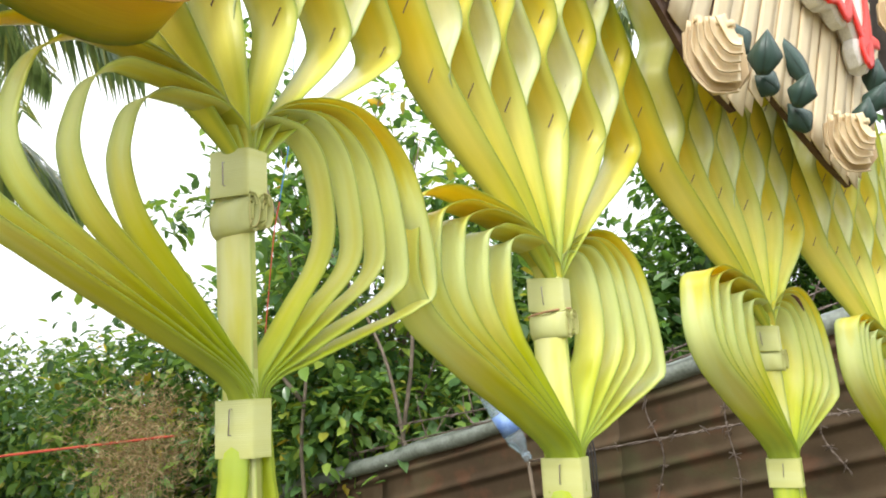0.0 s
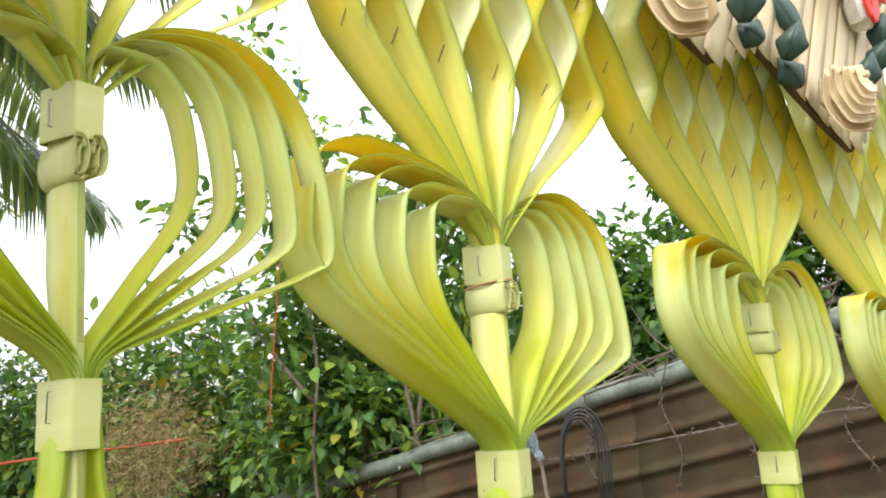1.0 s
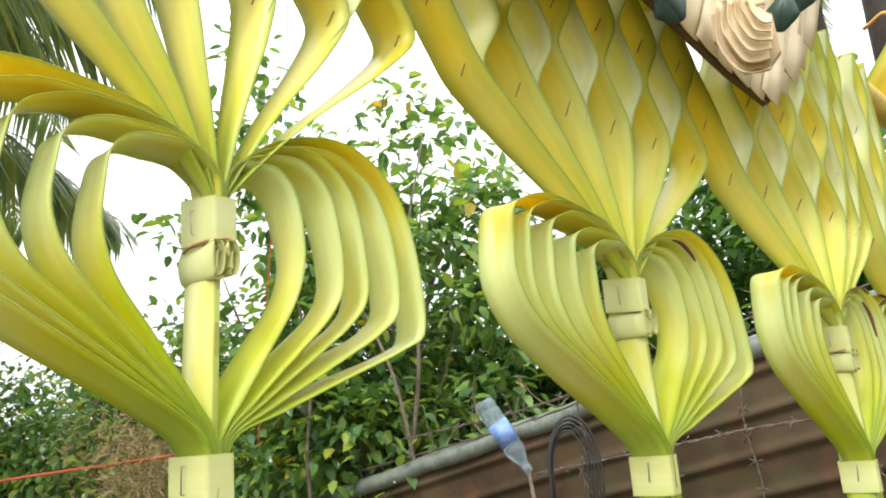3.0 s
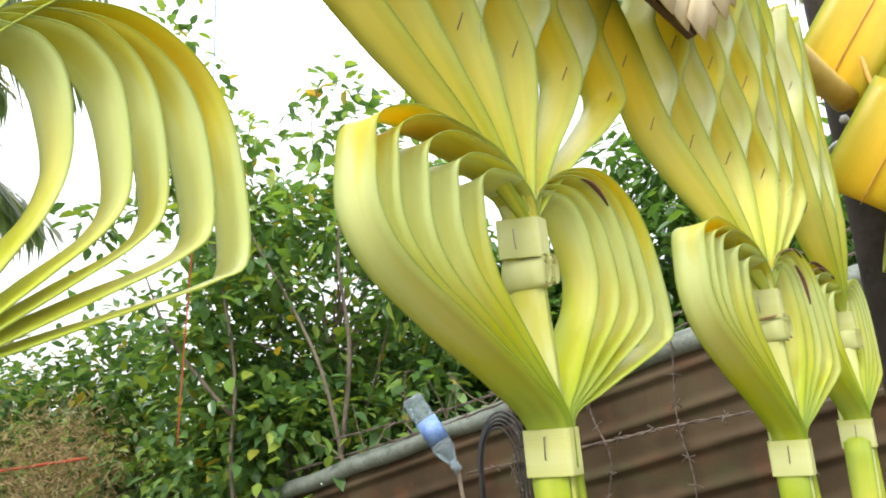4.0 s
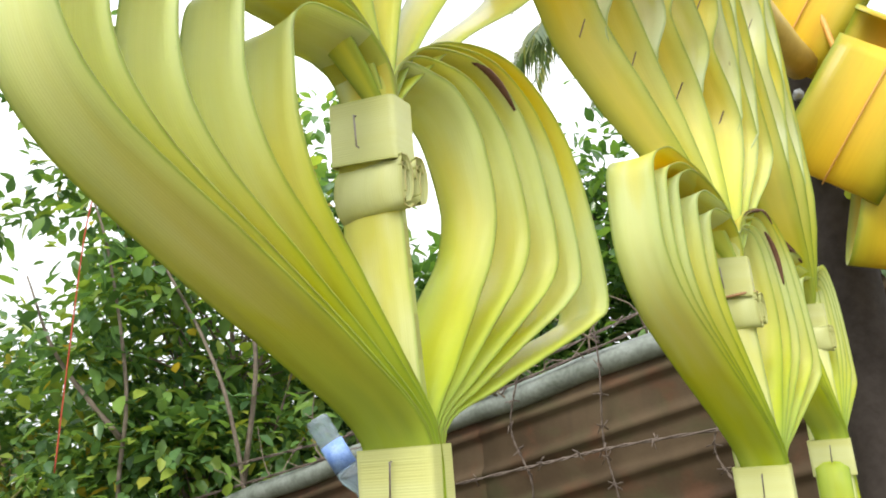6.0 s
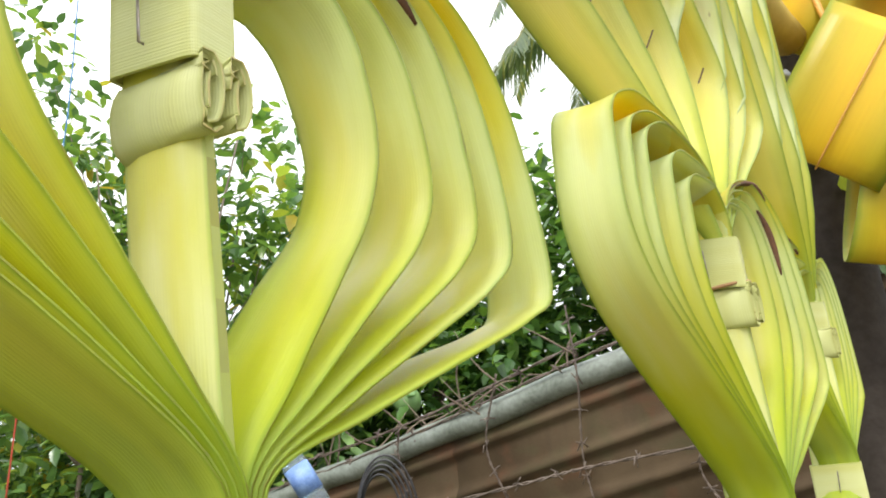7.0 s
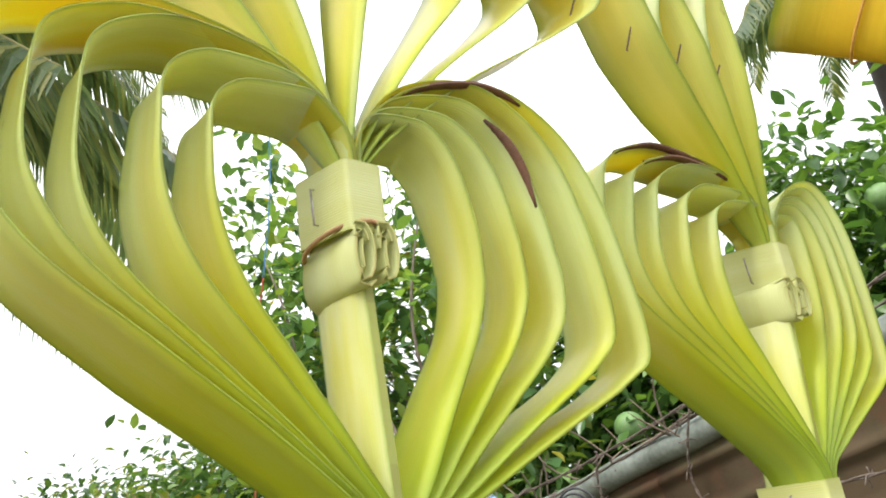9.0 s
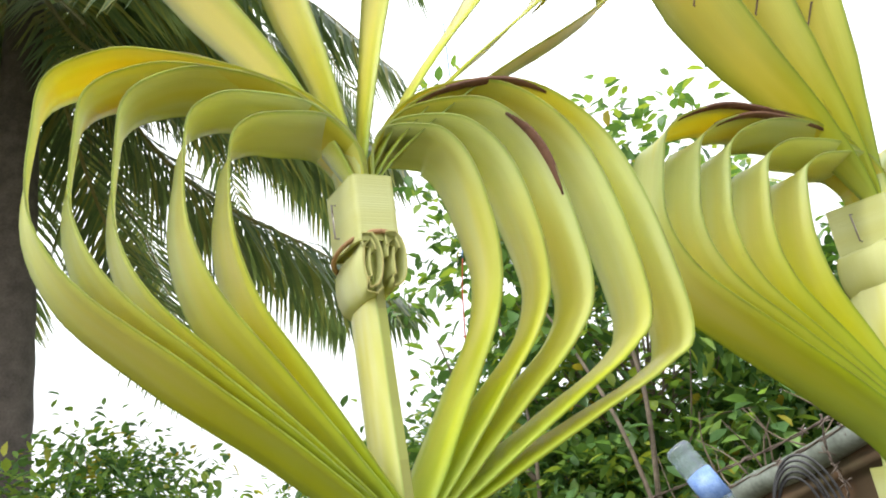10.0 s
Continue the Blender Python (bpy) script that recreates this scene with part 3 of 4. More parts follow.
def screen():
    """Strips that fan out of the hearts and swing left and right in turn, stapled wherever two meet."""
    at = row_point(0)
    root = tagged(empty("woven_leaf_screen", at), "yellow-green palm strips fanned out and stapled into an open weave", "woven screen")
    inv = Matrix.Translation(-at)
    rng = random.Random(5)
    bm = tube([V(0, 0, -0.0065), V(0, 0.0008, -0.0065), V(0, 0.0008, 0.0065), V(0, 0, 0.0065)], 0.00048, 5)
    staple_mesh = bpy.data.meshes.new("staple")
    bm.to_mesh(staple_mesh)
    bm.free()
    staple_mesh.materials.append(M_STAPLE_BROWN)
    wide = 0.037
    for index in range(5):
        heart = UNITS[index]
        neck_z = (0.94, 1.0, 1.0, 0.945, 0.86)[index] * 0.150
        neck = heart + DEEP * 0.009 + (UP + LEANS[index]) * neck_z
        for k in range(6 if index < 4 else 3):
            col = index * COLS - 2.3 + k
            for way in (-1, 1):
                if way > 0 and k == (5 if index < 4 else 2):
                    continue
                # joints that this strip passes on its way up to the rail
                pts, r = [], 0
                while True:
                    c = col - 0.5 * r if k == 0 and way < 0 else col - 0.12 * r if index == 4 and k == 2 else col if r % 2 == 0 else col + 0.5 * way
                    p = joint(c, r)
                    if p.z > rail_height(p) + 0.02 or r > 12:
                        break
                    pts.append(p + ROW * (0.0009 * way * (1 if r % 2 == 0 else -1)))
                    r += 1
                if len(pts) < 2:
                    continue
                path, widths = [], []
                first = pts[0]
                if way < 0:
                    start = neck + ROW * (0.0016 * (k - 2.5))
                    low = [start - (UP + LEANS[index]) * 0.020, start, start.lerp(first, 0.33) + UP * 0.006, start.lerp(first, 0.67) + UP * 0.003 + ROW * 0.0012 * (k - 2), first]
                    path = spline(low, 24)
                    widths = [lerp_list([0.007, 0.0085, 0.022, 0.032, wide], i / 24) for i in range(25)]
                else:
                    path = [first + (first - neck).normalized() * (-0.030 + 0.006 * i) for i in range(5)] + [first]
                    widths = [wide * (0.45 + 0.11 * i) for i in range(6)]
                for a, b in zip(pts, pts[1:]):
                    for i in range(1, 9):
                        f = i / 8
                        g = 0.65 * f + 0.35 * (0.5 - 0.5 * math.cos(math.pi * f))
                        path.append(a + ROW * ((b - a).dot(ROW) * g) + FRONT * ((b - a).dot(FRONT) * f) + UP * ((b - a).z * f))
                        widths.append(wide)
                for _ in range(3):
                    path = path[:1] + [(a + b * 2 + c) / 4 for a, b, c in zip(path, path[1:], path[2:])] + path[-1:]
                n = len(path)
                j = 0.10 * math.sin(index * 3.1 + k * 1.7 + way)
                across = []
                for i in range(n):
                    a = radians(-27 + 14 * min(1.0, i / 30)) + j * 0.5
                    across.append(V(math.cos(a), math.sin(a), 0))
                ob = part("woven_strip", ribbon(path, across, widths, 0.55, 0.0010, 0.04 * way, 5, 0.01, seed=index * 17 + k * 2 + way), M_WEAVE if way < 0 else M_SCALE, root)
                ob.matrix_parent_inverse = inv
                if way > 0:
                    continue
                for r, p in enumerate(pts):
                    i = 24 + 8 * r
                    d = (path[min(i + 1, n - 1)] - path[i - 1]).normalized()
                    x = (across[i] - d * across[i].dot(d)).normalized()
                    out = x.cross(UP).normalized()
                    if out.dot(FRONT - ROW) < 0:
                        out = -out
                    zz = (UP + x * 0.55 + V(0, 0, rng.uniform(-0.15, 0.15))).normalized()
                    xx = out.cross(zz).normalized()
                    yy = zz.cross(xx)
                    st = new("staple", staple_mesh)
                    st.parent = ob
                    st.matrix_basis = Matrix.Translation(path[i] + yy * 0.0021 + x * wide * 0.05) @ Matrix((xx, yy, zz)).transposed().to_4x4()


screen()


def bamboo_rail():
    a = row_point(-10)
    b = UNITS[4] + ROW * 0.22
    pts = []
    for i in range(49):
        p = a.lerp(b, i / 48)
        p = row_point(-10) + ROW * ((b - row_point(-10)).length * i / 48)
        p = V(0.716, 1.276, 0) + ROW * ((p - V(0.716, 1.276, 0)).dot(ROW))
        pts.append(V(p.x, p.y, rail_height(p)) - FRONT * 0.012)
    radii = [0.017 + (0.002 if i % 8 == 0 else 0) for i in range(49)]
    root = tagged(finish("bamboo_rail", tube(pts, radii, 14), M_BAMBOO), "smooth yellow bamboo rail carrying the woven screen", "bamboo rail")
    for f in (20, 40):
        c = pts[f]
        d = (pts[f + 1] - pts[f]).normalized()
        x = d.cross(UP).normalized()
        y = d.cross(x)
        ring = [c + (x * math.cos(q) + y * math.sin(q)) * 0.0195 for q in [2 * math.pi * i / 20 for i in range(21)]]
        part("tie", tube(ring, 0.0022, 6), M_FOAM, root, "white cable tie")


bamboo_rail()


def pipe_post():
    root = tagged(empty("steel_post", (1.002, 1.67, 0)), "dark rusty steel pipe post with worn paint", "post")
    inv = Matrix.Translation((-1.002, -1.67, 0))
    path = [V(1.002, 1.67, 0.0 + 0.08 * i) for i in range(36)]
    ob = part("pipe", tube(path, 0.037, 24), M_POLE, root)
    ob.matrix_parent_inverse = inv
    ring = [V(1.002 + 0.0395 * math.cos(a), 1.67 + 0.0395 * math.sin(a), 1.955) for a in [2 * math.pi * i / 24 for i in range(25)]]
    ob = part("clamp", tube(ring, 0.006, 6), M_STEEL, root, "grey steel pipe clamp")
    ob.matrix_parent_inverse = inv
    bm = tube([V(0.975, 1.643, 1.985), V(0.969, 1.630, 1.985)], 0.007, 6)
    ob = part("bolt", bm, M_STEEL, root, "bright steel bolt head")
    ob.matrix_parent_inverse = inv


pipe_post()


# ---- ripe leaf rolls by the post and over the start ----
def leaf_roll(centre, axis, radius, width, start, sweep, label, squash=0.8, hold=None):
    """A wide leaf bent round axis into an open ring."""
    ax = Vector(axis).normalized()
    x = ax.cross(UP).normalized()
    y = ax.cross(x) * -1
    if y.z < 0:
        y = -y
    pts = []
    for i in range(33):
        a = radians(start + sweep * i / 32)
        pts.append(x * (radius * math.cos(a)) + y * (radius * squash * math.sin(a)))
    root = empty("ripe_leaf_roll", centre)
    tagged(root, label, "leaf roll", "ripe leaf rolls on the post")
    part("leaf_band", ribbon(pts, [ax] * 33, [width] * 33, 0.5, 0.0014, 0.02, 7, 0.01, seed=int(start)), M_ORANGE, root)
    mid = [p + (p.normalized() * 0.0012) for p in pts]
    part("midrib", tube([p for p in mid], 0.0011, 5), M_RIB, root, "brown raised leaf rib")
    if hold:
        h = Vector(hold) - Vector(centre)
        part("stalk", tube(spline([V(0, 0, 0.02), h * 0.5 + UP * 0.01, h], 10), 0.003, 6), M_RIB, root, "thin brown leaf stalk")
    return root


M_RIB = plain_material("leaf_rib", (0.55, 0.26, 0.04), (0.62, 0.34, 0.06), 0.5, 60)
RA = (0.80, -0.24, -0.62)
leaf_roll((0.975, 1.495, 1.909), RA, 0.032, 0.120, 60, 330, "wide orange-yellow leaf rolled beside the post", 3.2)
leaf_roll((0.975, 1.548, 2.079), RA, 0.032, 0.115, 60, 330, "wide orange-yellow leaf rolled under the rail", 3.2)
leaf_roll((1.022, 1.522, 1.817), (0.92, -0.24, -0.30), 0.034, 0.115, 60, 330, "wide orange-yellow leaf rolled low on the post", 3.0)
leaf_roll((1.095, 1.555, 1.655), (0.88, -0.30, -0.45), 0.022, 0.056, 60, 330, "narrow orange leaf roll under the others", 3.6)
leaf_roll((0.022, 0.418, 1.905), (0.80, -0.38, 0.40), 0.075, 0.070, 150, 320, "wide orange leaf roll over the first heart", 0.95, (0.045, 0.515, 2.19))
cord = tube(spline([V(0.945, 1.640, 2.20), V(0.965, 1.57, 2.18), V(0.965, 1.515, 1.98), V(1.005, 1.52, 1.83), V(1.08, 1.552, 1.70), V(1.067, 1.565, 1.59)], 24), 0.0035, 8)
tagged(finish("rattan_cord", cord, M_RIB), "brown rattan cord threading the orange leaf rolls", "cord")


# ---- sign board ----
S_O = UNITS[2] + FRONT * 0.040


def sign_at(s, z, out=0.0):
    return S_O + ROW * s + UP * z + FRONT * out


def sign_board():
    root = tagged(empty("sign_board", sign_at(0, 0.4)), "cream slatted leaf board with red letters and dark trim", "sign board")
    inv = Matrix.Translation(-sign_at(0, 0.4))
    outline = [(-0.30, 0.52), (-0.229, 0.436), (-0.162, 0.374), (-0.095, 0.352), (-0.011, 0.394), (0.071, 0.360), (0.135, 0.335), (0.195, 0.318), (0.270, 0.372), (0.324, 0.434), (0.40, 0.60), (0.40, 0.70), (-0.30, 0.70)]
    bm = bmesh.new()
    front = [bm.verts.new(sign_at(s, z + 0.007, 0.003)) for s, z in outline]
    back = [bm.verts.new(sign_at(s, z + 0.007, -0.003)) for s, z in outline]
    bm.faces.new(front)
    bm.faces.new(back[::-1])
    for i in range(len(front)):
        k = (i + 1) % len(front)
        bm.faces.new([front[i], back[i], back[k], front[k]])
    bmesh.ops.recalc_face_normals(bm, faces=bm.faces)
    part("backing", bm, M_DARKBROWN, root, "dark brown backing edge", False).matrix_parent_inverse = inv

    def lowest(s):
        for (a, za), (b, zb) in zip(outline[:11], outline[1:11]):
            if a <= s <= b:
                return za + (zb - za) * (s - a) / (b - a)
        return 0.6
    k = 0
    s = -0.285
    while s < 0.37:
        z0 = max(lowest(s), lowest(min(0.39, s + 0.026))) + 0.003
        path = []
        for i in range(9):
            p = s + 0.013 + 0.165 * i / 8
            if p > 0.385:
                break
            path.append(sign_at(p, min(0.70, z0 + 0.30 * i / 8), 0.0055 + 0.0014 * (k % 2)))
        if len(path) > 1:
            n = len(path)
            part("leaf_slat", ribbon(path, [ROW] * n, [0.030] * n, 0.5, 0.0012, 0.02, 4, seed=k), M_CREAM, root).matrix_parent_inverse = inv
        s += 0.0245
        k += 1
    # red brush letters on white foam, kept as plain strokes
    strokes = [[(0.155, 0.600), (0.165, 0.560), (0.180, 0.548)], [(0.180, 0.548), (0.215, 0.560), (0.240, 0.545), (0.262, 0.575), (0.272, 0.640)],
               [(0.262, 0.575), (0.290, 0.530), (0.318, 0.560), (0.330, 0.640)], [(0.330, 0.640), (0.320, 0.560), (0.308, 0.505), (0.292, 0.492)],
               [(0.292, 0.492), (0.285, 0.515), (0.305, 0.530), (0.350, 0.535)]]
    for pts in strokes:
        path = spline([sign_at(a - 0.05, b, 0.020) for a, b in pts], 14)
        n = len(path)
        wid = [0.014 + 0.008 * math.sin(math.pi * i / (n - 1)) for i in range(n)]
        ac = []
        for i in range(n):
            t = (path[min(n - 1, i + 1)] - path[max(0, i - 1)]).normalized()
            ac.append(t.cross(FRONT))
        base = part("letter", ribbon(path, ac, [w + 0.008 for w in wid], 0.5, 0.024, 0, 4), M_FOAM, root, "white foam letter base")
        base.matrix_parent_inverse = inv
        top = part("letter_face", ribbon([p + FRONT * 0.0135 for p in path], ac, wid, 0.5, 0.004, 0, 4), M_RED, base, "bright red letter face")
    return root


M_DARKBROWN = plain_material("dark_brown_edge", (0.06, 0.03, 0.018), (0.13, 0.07, 0.04), 0.8, 60)
sign_board()


SX = (ROW * 0.45 + FRONT * 0.9).normalized()     # across a rose
SF = (FRONT * 0.45 - ROW * 0.9).normalized()     # the way it faces


def leaf_rose(s, z, size, spin, label):
    """A rose of dried leaf: nested pleats that run down and fold over to one side."""
    at = sign_at(s, z, 0.040)
    root = tagged(empty("dried_leaf_rose", at), label, "leaf flower", "roses on the sign")
    rng = random.Random(int(s * 1000) + 9)
    turn = radians(spin)
    outer = [(-0.31, 0.44), (-0.29, 0.05), (-0.18, -0.17), (0.02, -0.40), (0.18, -0.42), (0.36, -0.38)]
    inner = [(0.02, 0.36), (0.08, 0.24), (0.14, 0.16), (0.21, 0.06), (0.27, 0.03), (0.34, 0.02)]
    count = 6
    for k in range(count):
        f = (k / (count - 1)) ** 0.9
        ctl = []
        for (ox, oy), (ix, iy) in zip(outer, inner):
            x, y = ox + (ix - ox) * f + rng.uniform(-0.012, 0.012), oy + (iy - oy) * f + rng.uniform(-0.012, 0.012)
            x, y = x * math.cos(turn) - y * math.sin(turn), x * math.sin(turn) + y * math.cos(turn)
            ctl.append(SX * x * size + UP * y * size + SF * (0.004 + 0.026 * f))
        path = spline(ctl, 20)
        n = len(path)
        ac = []
        for i in range(n):
            t = (path[min(n - 1, i + 1)] - path[max(0, i - 1)]).normalized()
            ac.append((SF.cross(t) * 0.85 - SF * 0.5).normalized())
        part("petal", ribbon(path, ac, [size * (0.20 - 0.06 * f)] * n, 0.25, 0.0022, -0.22, 6, 0.0, seed=k), M_CREAM, root)
    for k in range(4):
        x, y = -0.22 + 0.13 * k, 0.42 - 0.05 * k
        x, y = x * math.cos(turn) - y * math.sin(turn), x * math.sin(turn) + y * math.cos(turn)
        c = SX * x * size + UP * y * size + SF * (0.008 + 0.005 * k)
        ring = [c + SX * 0.055 * size * math.cos(q) + SF * 0.07 * size * math.sin(q) for q in [0.7 * i for i in range(9)]]
        part("curl", ribbon(ring, [UP] * 9, [size * 0.08] * 9, 0.5, 0.0015, 0, 3), M_CREAM, root)
    back = [SX * x * size * 0.9 + UP * y * size * 0.95 for x, y in ((-0.34, 0.40), (-0.36, 0.05), (-0.05, -0.46), (0.25, -0.48), (0.42, -0.30), (0.40, 0.2), (0.05, 0.46))]
    bm = bmesh.new()
    lo = [bm.verts.new(p - SF * 0.006) for p in back]
    hi = [bm.verts.new(p + SF * 0.003) for p in back]
    bm.faces.new(lo[::-1])
    bm.faces.new(hi)
    for i in range(7):
        bm.faces.new([lo[i], lo[(i + 1) % 7], hi[(i + 1) % 7], hi[i]])
    bmesh.ops.recalc_face_normals(bm, faces=bm.faces)
    part("base_leaf", bm, M_CREAM, root, "", False)
    return root


leaf_rose(-0.205, 0.372, 0.074, -14, "cream pleated dried leaf rose on the board edge")
leaf_rose(0.098, 0.352, 0.072, -16, "cream pleated dried leaf rose at the board corner")
leaf_rose(0.400, 0.600, 0.085, -10, "cream pleated dried leaf rose beside the letters")


def folded_leaf(s, z, length, width, angle, label="dark green leaf folded along its rib"):
    at = sign_at(s - 0.012, z + 0.018, 0.022)
    root = tagged(empty("folded_leaf", at), label, "leaf", "dark leaves on the sign")
    a = radians(angle)
    d = SX * math.sin(a) + UP * math.cos(a)
    x = d.cross(SF).normalized()
    for sgn in (-1, 1):
        pts = [d * (length * q / 8) + SF * (0.004 + 0.010 * math.sin(math.pi * q / 8)) for q in range(9)]
        ac = [(x * sgn * 0.8 - SF * 0.6).normalized()] * 9
        wid = [width * 0.6 * g for g in (0.30, 0.62, 0.88, 1.0, 0.95, 0.78, 0.55, 0.30, 0.04)]
        part("leaf_half", ribbon(pts, ac, wid, 0.0, 0.0010, 0.02, 3), M_DARKLEAF, root)


for row in ((-0.225, 0.440, 0.050, 0.040, -10), (-0.205, 0.420, 0.042, 0.036, 70), (-0.150, 0.470, 0.045, 0.036, 120), (-0.085, 0.392, 0.046, 0.034, -20), (-0.050, 0.380, 0.050, 0.036, 12), (-0.015, 0.372, 0.036, 0.036, -50),
            (0.075, 0.400, 0.090, 0.026, -24), (0.025, 0.362, 0.042, 0.032, 25), (0.050, 0.340, 0.040, 0.030, -25), (0.215, 0.375, 0.046, 0.032, 20), (0.250, 0.405, 0.048, 0.032, 35), (0.290, 0.445, 0.048, 0.032, 15)):
    folded_leaf(*row)


# ---- fence clutter ----
def wire_run(points, sag, name, label, radius=0.0024, barbs=True, seed=1):
    rng = random.Random(seed)
    path = spline(points, 60)
    strand = [[], []]
    for i, p in enumerate(path):
        a = i * 1.3
        p = p - UP * sag * math.sin(math.pi * i / 60)
        off = UP * math.sin(a) * 0.0030 + FOUT * math.cos(a) * 0.0030
        strand[0].append(p + off)
        strand[1].append(p - off)
    root = tagged(empty(name, (0, 0, 0)), label, "wire", "wires along the fence")
    for s in strand:
        part("strand", tube(s, radius, 5), M_WIRE, root)
    if barbs:
        for i in range(3, 58, 6):
            c = strand[0][i]
            for q in range(2):
                v = V(rng.uniform(-1, 1), rng.uniform(-1, 1), rng.uniform(-1, 1)).normalized() * 0.022
                k = [c - v, c + V(0.004, 0, 0.004), c - V(0.004, 0, -0.004), c + v]
                part("barb", tube(k, radius * 0.9, 5), M_WIRE, root)


wire_run([V(0.20, 3.25, 1.42), V(0.695, 2.867, 1.515), V(0.913, 2.82, 1.549), V(1.35, 2.45, 1.60), V(1.9, 2.1, 1.72)], 0.01, "barbed_wire", "rusty barbed wire strung before the fence")
wire_run([fence_at(-0.6, 0.05, 0.08), fence_at(0.2, 0.04, 0.05), fence_at(0.9, 0.05, 0.07), fence_at(1.7, 0.05, 0.08)], 0.02, "barbed_wire", "rusty barbed wire strung over the fence ridge", seed=3)
wire_run([fence_at(-0.4, 0.02, 0.15), fence_at(0.3, 0.04, 0.10), fence_at(1.0, 0.03, 0.13), fence_at(1.6, 0.05, 0.16)], 0.03, "barbed_wire", "rusty barbed wire strung over the fence ridge", seed=4)
for k, (x, a, b) in enumerate(((0.913, 0.20, -0.60), (0.690, 0.10, -0.62), (1.18, 0.16, -0.45), (0.42, 0.08, -0.30))):
    p = [fence_at(x + 0.03 * math.sin(3 * q + k), 0.07, a + (b - a) * q / 4) for q in range(5)]
    wire_run(p, 0.0, "tie_wire", "thin rusty wire hanging on the fence", 0.0020, True, 20 + k)

M_PLASTIC, pn, pl = material("clear_bottle_plastic")
pn["Principled BSDF"].inputs["Base Color"].default_value = (0.62, 0.74, 0.82, 1)
pn["Principled BSDF"].inputs["Transmission Weight"].default_value = 0.85
pn["Principled BSDF"].inputs["Roughness"].default_value = 0.12
pn["Principled BSDF"].inputs["IOR"].default_value = 1.2
M_LABEL = plain_material("blue_bottle_label", (0.06, 0.14, 0.42), (0.22, 0.34, 0.58), 0.45, 40)


def lathe(profile, axis_from, axis_to, mat, name, parent, sides=20, label="", dent=0.0):
    d = (axis_to - axis_from)
    t = d.normalized()
    x = t.cross(V(0.3, 1, 0.2)).normalized()
    y = t.cross(x)
    bm = bmesh.new()
    rings = []
    for f, r in profile:
        rings.append([bm.verts.new(axis_from + d * f + (x * math.cos(a) + y * math.sin(a)) * r * (1 + dent * math.cos(5 * a))) for a in [2 * math.pi * i / sides for i in range(sides)]])
    for p, q in zip(rings, rings[1:]):
        for i in range(sides):
            bm.faces.new([p[i], p[(i + 1) % sides], q[(i + 1) % sides], q[i]])
    bmesh.ops.recalc_face_normals(bm, faces=bm.faces)
    return part(name, bm, mat, parent, label)


def bottle():
    a, b = V(0.073, 2.95, 1.683), V(0.205, 2.95, 1.448)
    root = tagged(empty("water_bottle", (0, 0, 0)), "empty clear plastic water bottle with a blue label", "bottle")
    body = [(0.0, 0.012), (0.0, 0.030), (0.03, 0.034), (0.10, 0.0345), (0.12, 0.032), (0.14, 0.0345), (0.24, 0.0345), (0.26, 0.0325), (0.28, 0.0345), (0.62, 0.0345), (0.64, 0.0325), (0.66, 0.0345), (0.72, 0.033), (0.84, 0.019), (0.88, 0.0135), (0.92, 0.0135)]
    ob = lathe(body, a, b, M_PLASTIC, "body", root, 20, "", 0.02)
    lathe([(0.30, 0.0350), (0.30, 0.0353), (0.60, 0.0353), (0.60, 0.0350)], a, b, M_LABEL, "label", root, 20, "pale blue printed wrapper")
    lathe([(0.90, 0.0), (0.90, 0.0155), (0.99, 0.0155), (1.0, 0.013), (1.0, 0.0)], a, b, M_PLASTIC, "cap", root, 16, "pale translucent screw cap")
    stake = tube([V(0.20, 2.965, 1.46), V(0.215, 2.97, 1.30), V(0.22, 2.99, 0.0)], [0.006, 0.007, 0.010], 8)
    tagged(finish("stake", stake, M_BARK), "thin dark stake holding the bottle upside down", "stake")


bottle()


def cables():
    root = tagged(empty("cable_coil", (0, 0, 0)), "loose loops of black cable on the fence", "cable")
    for k in range(5):
        w, h = 0.055 + 0.007 * k, 0.13 + 0.012 * k
        pts = []
        for i in range(25):
            a = math.pi * (1.08 - 1.16 * i / 24)
            pts.append(V(0.335 + 0.004 * k + w * math.cos(a), 2.93 + 0.01 * math.sin(k * 2.1), 1.44 + h * max(-0.6, math.sin(a)) - (0.25 if i in (0, 24) else 0)))
        part("loop", tube(pts, 0.0032, 6), M_BLACK, root)


cables()


def string_line(points, mat, name, label, r=0.003):
    tagged(finish(name, tube(spline(points, 30), r, 6), mat), label, "string")


string_line([V(-0.76, 3.5, 3.75), V(-0.80, 3.5, 3.0), V(-0.86, 3.5, 2.62)], M_BLUE, "blue_string", "thin blue string hanging from above")
string_line([V(-0.86, 3.5, 2.62), V(-0.89, 3.5, 2.45), V(-0.93, 3.5, 2.05), V(-0.97, 3.5, 1.60)], M_REDSTRING, "red_string", "faded red string hanging below the blue one", 0.0032)
string_line([V(-2.6, 3.5, 1.50), V(-2.11, 3.5, 1.54), V(-1.60, 3.5, 1.57), V(-1.36, 3.52, 1.585)], M_REDSTRING, "red_string", "faded red string tied across the weeds", 0.006)


